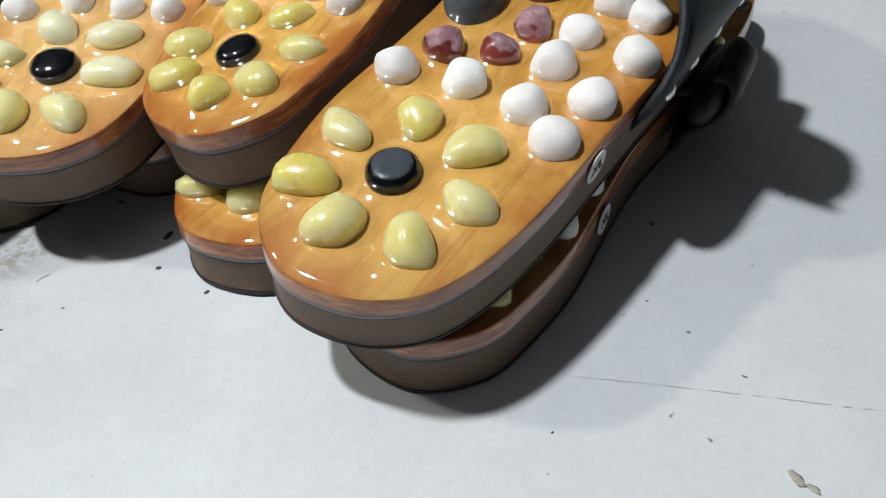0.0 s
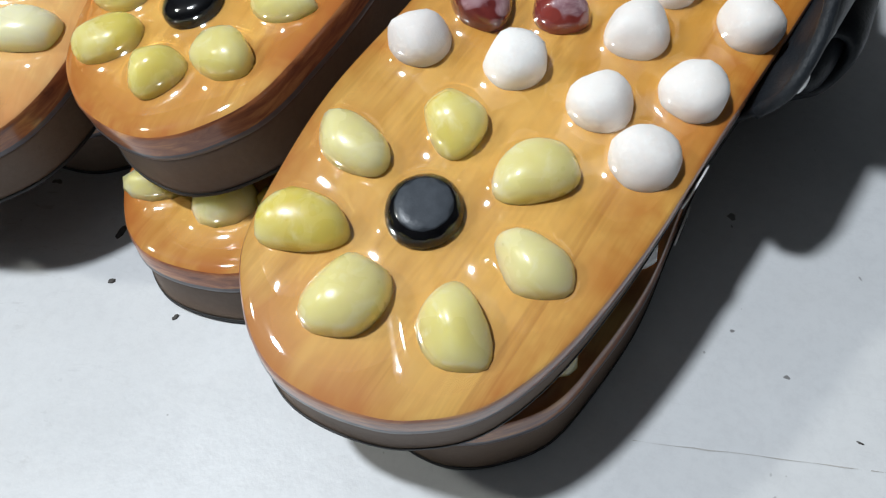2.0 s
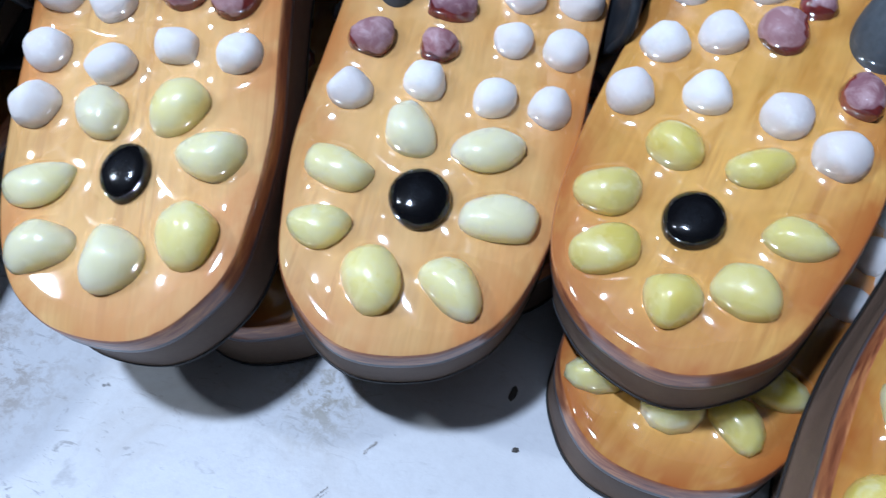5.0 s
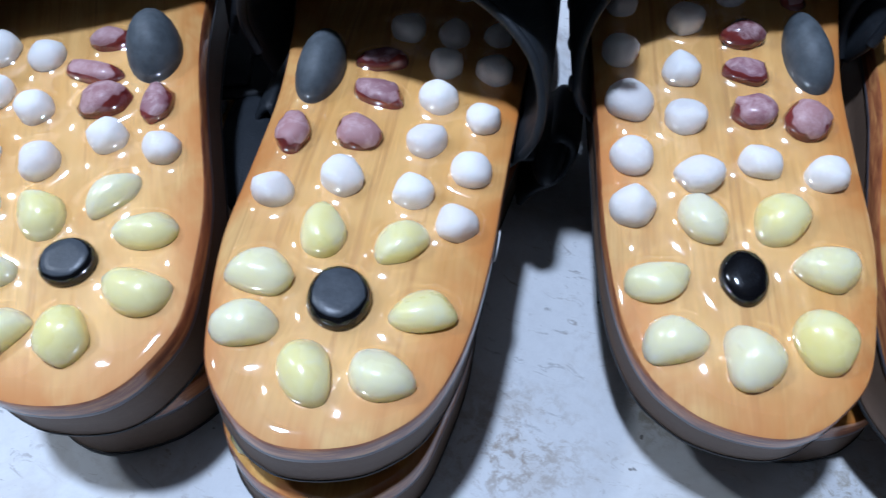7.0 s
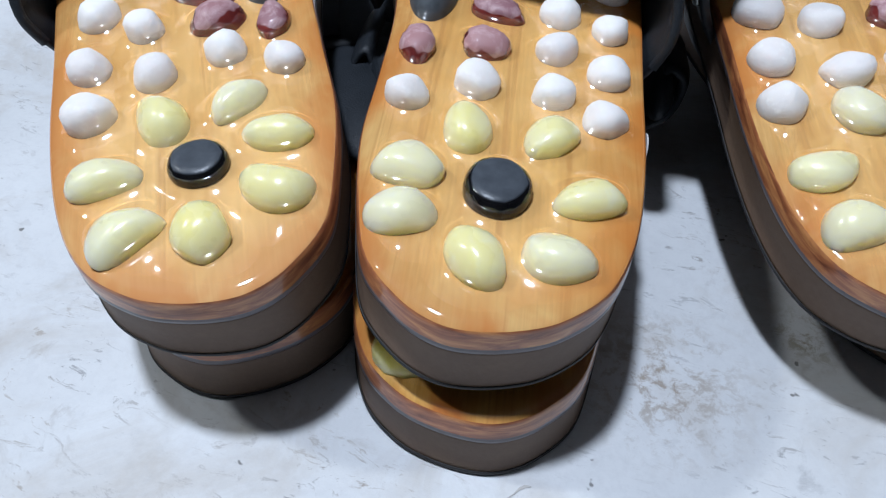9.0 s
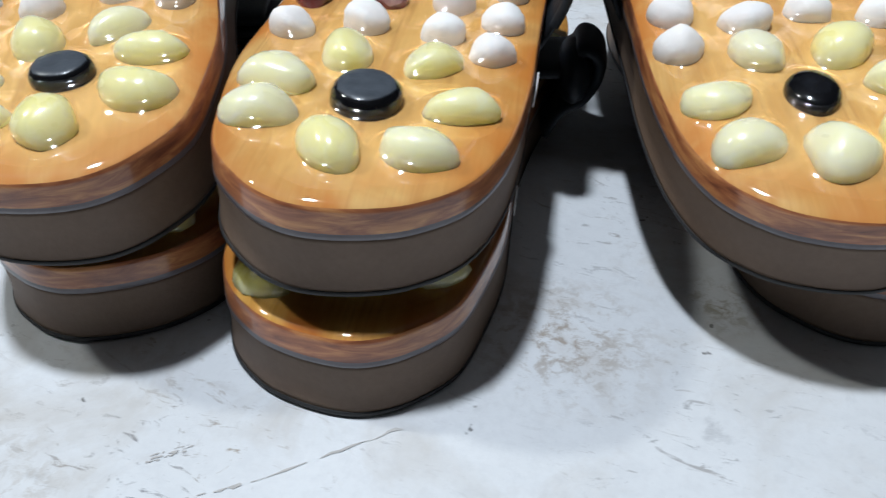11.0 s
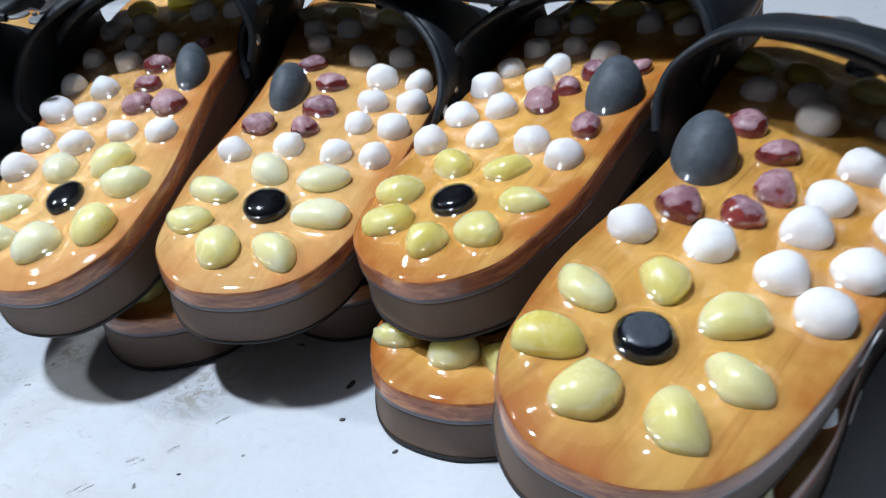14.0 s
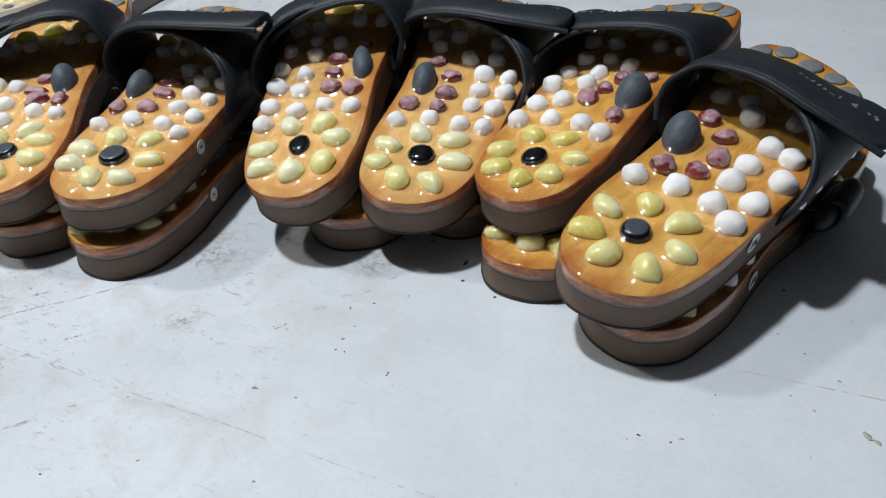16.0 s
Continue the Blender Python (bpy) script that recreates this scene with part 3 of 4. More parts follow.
def stone(kind, parent, u, v, a, b, turn, side, seed, level=3, other=None):
    """One pebble half sunk in the resin. u ahead, v to the right, half sizes a and b, all in millimetres."""
    mat, tall, sunk, freq, amount, square, name = KINDS[kind]
    d, faces = BALLS[level]
    if kind == "disc":
        a, b = 0.88 * a, 0.88 * b
    h = tall * min(a, b)
    rng = random.Random(int(seed * 10))
    if kind == "white":
        square += rng.choice((-0.2, 0.0, 0.3, 0.7))
    flat = np.hypot(d[:, 0], d[:, 1])
    grow = 1 / np.maximum(1e-9, (flat**square + np.abs(d[:, 2]) ** square) ** (1 / square))
    p = d * grow[:, None] * lumps(d, seed, freq, amount)[:, None] * np.array([a, b, h])
    if kind in ("jade", "slate"):
        p[:, 1] *= 1 + 0.14 * math.sin(seed * 1.7) * d[:, 0]
    if kind in ("jade", "agate"):
        p[:, 1] += 0.34 * b * math.sin(seed * 2.3) * (d[:, 0] ** 2 - 0.33)  # bean-like bend
    if kind == "slate":
        p[:, :2] *= (1 - 0.12 * d[:, 2:3]) * np.array([0.90, 1.0])
    size = np.array([a, b, h])
    if kind == "jade":
        p = worn(p, size, rng, 4, 0.68, 0.88, 0.60)
    if kind == "white":
        p = worn(p, size, rng, 6, 0.72, 0.92, 0.65)
        p *= lumps(d, seed + 3, 2.8, 0.035)[:, None]
    if kind == "agate":
        p = worn(p, size, rng, 5, 0.74, 0.92, 0.7)
        p *= lumps(d, seed + 5, 3.2, 0.07)[:, None]
    if kind in ("core", "shoulder"):
        p[:, 2] = np.minimum(p[:, 2], 0.74 * h)
    # keep the given length and width
    for k, half in ((0, a), (1, b)):
        lo, hi = p[:, k].min(), p[:, k].max()
        p[:, k] = (p[:, k] - (lo + hi) / 2) * 2 * half / (hi - lo)
    if kind == "slate":
        p[:, 0] += 0.22 * p[:, 2]  # leaning towards the toes
    p /= 1000
    me = bpy.data.meshes.new(name)
    me.from_pydata(p.tolist(), [], faces)
    me.materials.append(other or mat)
    me.polygons.foreach_set("use_smooth", [True] * len(faces))
    ob = new(name, me)
    ob.parent = parent
    ob.matrix_local = pose(u / 1000, -v / 1000, THICK + sunk * h / 1000, 0, 0, -turn)
    return ob


COLLAR = (-1.0, 0.0, 0.6, 1.2, 1.9, 2.7, 3.7, 5.0, 6.8, 9.0)  # millimetres out from the pebble


def collar(pebble, kind, u, v, a, b, turn, mat, seed, line):
    """The rise of the clear resin round one pebble."""
    seg, t = 40, radians(turn)
    k = min(1.0, min(a, b) / 7)
    down = KINDS[kind][1] * KINDS[kind][2] * min(a, b) / 1000
    w = np.linspace(0, 2 * math.pi, seg, endpoint=False)
    outline, inward = line
    verts, faces, bed = [], [], []
    for far in COLLAR:
        wob = 1 + 0.25 * np.sin(2 * w + u) + 0.15 * np.sin(3 * w + v)
        d = np.full(seg, far)
        for _ in range(14):
            e = d * np.where(d > 0, wob, 1.0)
            da, db = (a + e) * np.cos(w), (b + e) * np.sin(w)
            x, y = (u + da * math.cos(t) - db * math.sin(t)) / 1000, -(v + da * math.sin(t) + db * math.cos(t)) / 1000
            gap = np.stack([x, y], 1)[:, None] - outline[None]
            near = np.argmin((gap**2).sum(2), axis=1)
            room = (gap[np.arange(seg), near] * inward[near]).sum(1)
            tight = (room < 0.0018) & (d > 0)
            if not tight.any():
                break
            d = np.where(tight, d * 0.82 - 0.05, d)
        fade = np.clip((room - 0.003) / 0.005, 0, 1)
        z = k * (2.5 * (1 - np.maximum(d, 0) / 9.05) ** 2 + 0.5 * np.exp(-np.maximum(d, 0) / 0.8)) * fade - 0.02 - 1.4 * (1 - fade) ** 2
        verts += list(zip(da / 1000, -db / 1000, z / 1000 - down))
        bed += list(zip(x, y, np.full(seg, THICK)))
    for r in range(len(COLLAR) - 1):
        for i in range(seg):
            j = (i + 1) % seg
            faces.append((r * seg + j, (r + 1) * seg + j, (r + 1) * seg + i, r * seg + i))
    me = bpy.data.meshes.new("resin_collar")
    me.from_pydata([tuple(map(float, q)) for q in verts], [], faces)
    me.materials.append(mat)
    me.polygons.foreach_set("use_smooth", [True] * len(faces))
    store_bed(me, bed, seed)
    ob = new("resin_collar", me)
    ob.parent = pebble
    return ob


def band(name, line, parent, mat, thick=0.003, steps=7, across=8, label="", end_round=0.0, rise=0.0, bend=2.4):
    """A leather strip along a line of (across, height, near edge, far edge) in millimetres, given a thickness."""
    p = glide([(*q, 0.0)[:5] for q in line], steps)
    n = len(p)
    tan = np.gradient(p[:, :2], axis=0)
    tan /= np.maximum(1e-9, np.linalg.norm(tan, axis=1))[:, None]
    out = np.stack([-tan[:, 1], tan[:, 0]], 1)
    if (out[n // 2, 1]) < 0:
        out = -out
    length = np.r_[0, np.cumsum(np.linalg.norm(np.diff(p[:, :2], axis=0), axis=1))]
    rows = {1: [], -1: []}
    for sgn in (1, -1):
        for k in range(n):
            u0, u1 = p[k, 2], p[k, 3]
            left = length[-1] - length[k]
            if end_round and left < end_round:
                cut = end_round - math.sqrt(max(0, end_round**2 - (end_round - left) ** 2))
                u0, u1 = u0 + cut, u1 - cut
            row = []
            for j in range(across + 1):
                s = j / across
                edge = min(1.0, 4.5 * min(s, 1 - s))
                off = sgn * thick * 500 * (0.35 + 0.65 * math.sqrt(edge))
                row.append(((u0 + (u1 - u0) * s) / 1000, -(p[k, 0] + out[k, 0] * off) / 1000, THICK + (p[k, 1] - p[k, 4] * s**bend + rise * min(1.0, max(0.0, p[k, 1]) / 30) * math.sin(math.pi * min(1.0, 1.15 * s)) + out[k, 1] * off) / 1000))
            rows[sgn].append(row)
    w = across + 1
    verts = [v for sgn in (1, -1) for row in rows[sgn] for v in row]
    top, low = (lambda k, j: k * w + j), (lambda k, j: n * w + k * w + j)
    faces = []
    for k in range(n - 1):
        for j in range(across):
            faces.append((top(k, j), top(k, j + 1), top(k + 1, j + 1), top(k + 1, j)))
            faces.append((low(k, j), low(k + 1, j), low(k + 1, j + 1), low(k, j + 1)))
        faces.append((top(k, 0), top(k + 1, 0), low(k + 1, 0), low(k, 0)))
        faces.append((top(k, across), low(k, across), low(k + 1, across), top(k + 1, across)))
    for k in (0, n - 1):
        for j in range(across):
            faces.append((top(k, j), low(k, j), low(k, j + 1), top(k, j + 1)))
    me = bpy.data.meshes.new(name)
    me.from_pydata(verts, [], faces)
    bm = bmesh.new()
    bm.from_mesh(me)
    bmesh.ops.remove_doubles(bm, verts=bm.verts, dist=1e-6)
    bmesh.ops.recalc_face_normals(bm, faces=bm.faces)
    ob = smooth(part(name, bm, mat, parent, label))
    return ob


def piping(parent, line, radius, steps=7):
    """A padded rim along a line of (ahead, across, height) in millimetres."""
    p = glide(line, steps) / 1000
    n, seg = len(p), 8
    p = np.stack([p[:, 0], -p[:, 1], p[:, 2] + THICK], 1)
    tan = np.gradient(p, axis=0)
    tan /= np.linalg.norm(tan, axis=1)[:, None]
    verts, faces = [], []
    for k in range(n):
        a = np.cross(tan[k], (1, 0, 0.01))
        a /= np.linalg.norm(a)
        b = np.cross(tan[k], a)
        for i in range(seg):
            w = 2 * math.pi * i / seg
            verts.append(tuple(p[k] + radius / 1000 * (a * math.cos(w) + b * math.sin(w))))
    for k in range(n - 1):
        for i in range(seg):
            j = (i + 1) % seg
            faces.append((k * seg + i, k * seg + j, (k + 1) * seg + j, (k + 1) * seg + i))
    me = bpy.data.meshes.new("padded_rim")
    me.from_pydata(verts, [], faces)
    me.materials.append(LEATHER)
    me.polygons.foreach_set("use_smooth", [True] * len(faces))
    ob = new("padded_rim", me)
    ob.parent = parent
    return ob


def rivet(parent, u, v, z, out):
    bm = bmesh.new()
    bmesh.ops.create_uvsphere(bm, u_segments=14, v_segments=8, radius=0.0032, matrix=Matrix.Diagonal((1.0, 0.45, 0.85, 1)))
    ob = smooth(part("rivet", bm, METAL, parent, "small silver rivet"))
    ob.matrix_local = pose(u / 1000, -v / 1000, THICK + z / 1000)
    return ob


def mirrored(line, side):
    return [(q[0] * side, *q[1:]) for q in line]


def straps(sandal, side, style):
    """Two overlapping straps over the forefoot, closed with a free flap end past the outer edge."""
    k, f = style.get("lift", 1.0), style.get("fore", 0.0)
    h = style.get("squashed")
    if h:
        inner = [(-46, -15, 142, 200), (-51, -4, 140, 198), (-59, 1, 142, 192), (-63, 7, 146, 186), (-63, 14, 148, 182), (-57, 17, 148, 182), (-50, h, 144, 184), (-20, h, 140, 184), (15, h, 138, 182), (36, h - 1, 140, 180)]
        outer = [(44, -15, 116, 198), (48, -4, 115, 196), (55, 1, 122, 190), (60, 6, 134, 184), (61, 13, 140, 180), (56, 17, 142, 180), (50, h - 4, 138, 182), (34, h - 5, 136, 184), (5, h - 5, 136, 182), (-25, h - 5, 138, 178)]
        tuck = style.get("tuck", 1.0)
        inner, outer = ([(math.copysign(min(abs(q[0]), 49) + max(0, abs(q[0]) - 49) * tuck, q[0]), *q[1:]) for q in line] for line in (inner, outer))
    else:
        inner = [(-47, -15, 142, 206, 0), (-51, -4, 140, 208, 0), (-55, 10, 138 + 0.3 * f, 212, 4), (-53, 26, 136 + 0.6 * f, 214, 12), (-42, 42, 133 + f, 216 + 0.2 * f, 22), (-22, 54, 130 + f, 212 + 0.3 * f, 29),
                 (2, 60, 126 + f, 200 + 0.5 * f, 30), (28, 59, 124 + f, 180 + 0.8 * f, 20), (50, 56, 125 + f, 168 + f, 8), (71, 52, 127 + f, 162 + f, 3)]
        outer = [(44, -15, 116, 206, 0), (48, -4, 113, 208, 0), (51, 8, 114, 212, 4), (50, 22, 117 + 0.3 * f, 214, 11), (43, 36, 121 + 0.6 * f, 216, 20), (28, 46, 126 + 0.9 * f, 214, 26),
                 (8, 51, 130 + f, 210, 28), (-14, 50, 134 + f, 204, 26), (-30, 44, 140 + f, 196, 18)]
        tip = style.get("tip", 0)
        inner[-3:] = [(v, w + tip * g, a, e, d) for g, (v, w, a, e, d) in zip((0.4, 0.8, 1.2), inner[-3:])]
        if style.get("closed"):
            fall = style["closed"]
            inner[4:] = [(-45, 43, 133 + f, 216 + 0.2 * f, 20), (-26, 53, 130 + f, 212 + 0.3 * f, 26), (-2, 56 - 5 * fall, 127 + f, 204 + 0.5 * f, 27),
                         (18, 55 - 12 * fall, 126 + f, 192 + 0.6 * f, 20), (32, 53 - 20 * fall, 127 + f, 180 + 0.8 * f, 10), (42, 51 - 29 * fall, 131 + f, 170 + 0.8 * f, 3)]
        fall = style.get("drop", 1.0)
        inner = [(v, w * k if w > 0 else w, a, b, d * fall) for v, w, a, b, d in inner]
        outer = [(v, w * k if w > 0 else w, a, b, d * fall) for v, w, a, b, d in outer]
    crest = style.get("rise", 0.0)
    band("upper_strap", mirrored(inner, side), sandal, LEATHER, 0.0056, steps=9, across=12, label="black leather strap with free flap end", end_round=0 if h else 11, rise=crest, bend=style.get("bend", 2.0))
    band("lower_strap", mirrored(outer, side), sandal, LEATHER, 0.0046, steps=9, across=12, label="black leather strap riveted to the sole", rise=0.6 * crest, bend=style.get("bend", 2.0))
    if h:
        for v in (-49 - 5.5 * tuck, 49 + 3.5 * tuck):
            bm = bmesh.new()
            bmesh.ops.create_uvsphere(bm, u_segments=20, v_segments=12, radius=1, matrix=pose(style["fold_at"], -v * side / 1000, THICK + 0.0075) @ Matrix.Diagonal((0.026, 0.0045 + 0.003 * tuck, 0.0105, 1)))
            smooth(part("folded_edge", bm, LEATHER, sandal, "strap folded flat on itself"))
        if style.get("tongue"):
            # a strap end pressed flat between the two soles
            bm = bmesh.new()
            bmesh.ops.create_uvsphere(bm, u_segments=20, v_segments=12, radius=1, matrix=pose(0.106, -0.041, THICK + 0.0075, 0, 0, 5) @ Matrix.Diagonal((0.040, 0.015, 0.0062, 1)))
            smooth(part("strap_end", bm, LEATHER, sandal, "strap end pressed flat under the upper sole"))
    if not h:
        piping(sandal, [(q[2], q[0] * side, q[1]) for q in outer[1:]], 1.7)
        piping(sandal, [(q[2], q[0] * side, q[1]) for q in inner[1:]], 1.9)
    for i, u in enumerate((119, 137, 156, 178) if style.get("rivets", True) else ()):
        rivet(sandal, u, (52.4 if not h else 50.6) * side, 3.5 if not h else -3.0, side)
        if i < 3:
            rivet(sandal, u + 27, (-55.6 if not h else -53.0) * side, 3.5 if not h else -3.0, side)
    if not h:
        top = glide([(*q, 0.0)[:5] for q in inner], 24)
        rng = random.Random(int(abs(k) * 1000 + f))
        for i in range(14):
            v = 4 + i * 4.3 + rng.uniform(-0.5, 0.5)
            row = top[np.argmin(np.abs(top[:, 0] - v) + (top[:, 1] < 20) * 99)]
            tall, wide, share = rng.choice((1.6, 2.4, 3.4)), rng.choice((1.4, 2.2, 2.8)), 0.52
            u = row[2] + (row[3] - row[2]) * share
            w = row[1] - row[4] * share ** style.get("bend", 2.0) + crest * math.sin(math.pi * 1.15 * share) + 2.55
            for k2 in range(2):
                mark = part("raised_mark", box_bm(-tall / 2000, -wide / 2600, -0.0008, tall / 2000, wide / 2600, 0.00022), EMBOSS, sandal)
                mark.matrix_local = pose((u + rng.uniform(-1.6, 1.6)) / 1000, -(v + rng.uniform(-1.2, 1.2)) * side / 1000, THICK + w / 1000, 0, 0, rng.uniform(-70, 70))


def sticker(sandal, u, v, z, tilt_sign, legible, size):
    bm = bmesh.new()
    bmesh.ops.create_cone(bm, cap_ends=True, segments=28, radius1=size, radius2=size, depth=0.0004)
    disc = part("size_sticker", bm, STICKER, sandal, "round white paper sticker")
    disc.matrix_local = pose(u / 1000, -v / 1000, z / 1000) @ Matrix(((1, 0, 0, 0), (0, 0, -1 * tilt_sign, 0), (0, 1 * tilt_sign, 0, 0), (0, 0, 0, 1)))
    if legible:
        curve = bpy.data.curves.new("size_text", "FONT")
        curve.body, curve.size, curve.align_x, curve.align_y, curve.extrude = "XL", 0.0060, "CENTER", "CENTER", 0.0001
        temp = bpy.data.objects.new("size_text", curve)
        scene.collection.objects.link(temp)
        me = bpy.data.meshes.new_from_object(temp.evaluated_get(bpy.context.evaluated_depsgraph_get()))
        bpy.data.objects.remove(temp)
        me.materials.append(INK)
        txt = new("size_text", me)
        txt.parent = disc
        txt.matrix_local = pose(0, 0, 0.0004)
    else:
        txt = part("print_bar", box_bm(-0.0015, -0.0007, 0.0002, 0.0015, 0.0007, 0.00035), INK, disc)
    return disc


SANDAL_COUNT = [0]


def sandal(m, side, layout, wood, label, style=None, level=3, foam=None, group="pairs of massage sandals"):
    """side: 1 a right sandal, -1 a left one. layout: its pebbles."""
    style = style or {}
    SANDAL_COUNT[0] += 1
    top = empty("massage_sandal", m, label, "sandal", group)
    own = {"ob": top, "line": sole_line(side, style.get("toe", 1.0)), "seed": SANDAL_COUNT[0]}
    stacked([(0.0020, 0.0), (0.0002, 0.0004), (-0.0003, 0.0010), (-0.0002, 0.0022)], "outsole", [RUBBER], own, [0, 0, 0, 0, 0], "thin black rubber outsole")
    stacked([(0.0, 0.0022), (0.0004, 0.0030), (0.0008, 0.0100), (0.0005, 0.0158), (0.0006, FOAM_TOP)], "midsole", [foam or FOAM], own, [0] * 6, "brown-grey foam midsole")
    bed = stacked([(0.0006, FOAM_TOP), (0.0001, FOAM_TOP + 0.0003), (0.0002, FOAM_TOP + 0.0013), (0.0003, FOAM_TOP + 0.0018), (0.0006, THICK - 0.0024), (0.0011, THICK - 0.0013), (0.0021, THICK - 0.0006), (0.0036, THICK - 0.0002), (0.0058, THICK), (0.0090, THICK + 0.00002), (0.0190, THICK + 0.00003)],
                  "footbed", [wood, style.get("rim", RIM), GLUE], own, [2, 2, 2, 1, 1, 0, 0, 0, 0, 0, 2, 0], "varnished wooden footbed under clear resin")
    stones = []
    for kind, rows in layout.items():
        for row in rows:
            u, v, a = row[:3]
            u = u if u < 165 else 165 + (u - 165) * style.get("toe", 1.0)
            b, turn = row[3:] if len(row) > 3 else (a * 0.95, 40.0 * u % 180)
            stones.append((kind, u, v, a, b, turn))
    outline, inward = own["line"]
    for i, (kind, u, v, a, b, turn) in enumerate(stones):
        if kind == "disc":
            # the flat pebbles stay on the bed
            gap = np.array([u, -v]) / 1000 - outline
            near = int(np.argmin((gap**2).sum(1)))
            short = max(0.0, a + 1.5 - 1000 * float(gap[near] @ inward[near]))
            u, v = u + short * float(inward[near][0]), v - short * float(inward[near][1])
        if kind == "core":
            kind = style.get("core", "core")
        pebble = stone(kind, top, u, v, a, b, turn, side, SANDAL_COUNT[0] * 61.7 + i * 3.3, level, JADE_YELLOW if kind == "jade" and wood is WOOD_AMBER else None)
        if kind != "disc":
            collar(pebble, kind, u, v, a, b, turn, RESIN, own["seed"], own["line"])
    if not style.get("bare"):
        straps(top, side, style)
    for u, v, z, s, legible, size in style.get("stickers", ()):
        sticker(top, u, v, z, s, legible, size)
    return top


def toe_part(side):
    """The pebbles of the toe end, as every sandal has them."""
    return dict(
        white=[(186, 34, 6.5), (188, 16, 6.6), (190, -16, 6.8), (186, -34, 6.4)],
        jade=[(208, 24, 9, 6, 80), (212, 2, 9.2, 6.2, 95), (208, -22, 9, 6.4, 110), (206, -42, 8, 5.6, 60)],
        core=[(232, -8, 7.5, 6.5, 20)],
        disc=[(262, -41, 7.7), (270, -28, 8.6), (264, -8, 9.3), (261, 10, 7.9), (252, 26, 7.7), (238, 38, 7.8), (246, -44, 7.6)],
    )


def with_toe(layout, side):
    out = {k: list(v) for k, v in layout.items()}
    for k, rows in toe_part(side).items():
        for row in rows:
            r = (row[0], row[1] * side, *row[2:4], row[4] * side) if len(row) > 3 else (row[0], row[1] * side, row[2])
            if all((r[0] - o[0]) ** 2 + (r[1] - o[1]) ** 2 > 200 for rows2 in out.values() for o in rows2):
                out.setdefault(k, []).append(r)
    return out


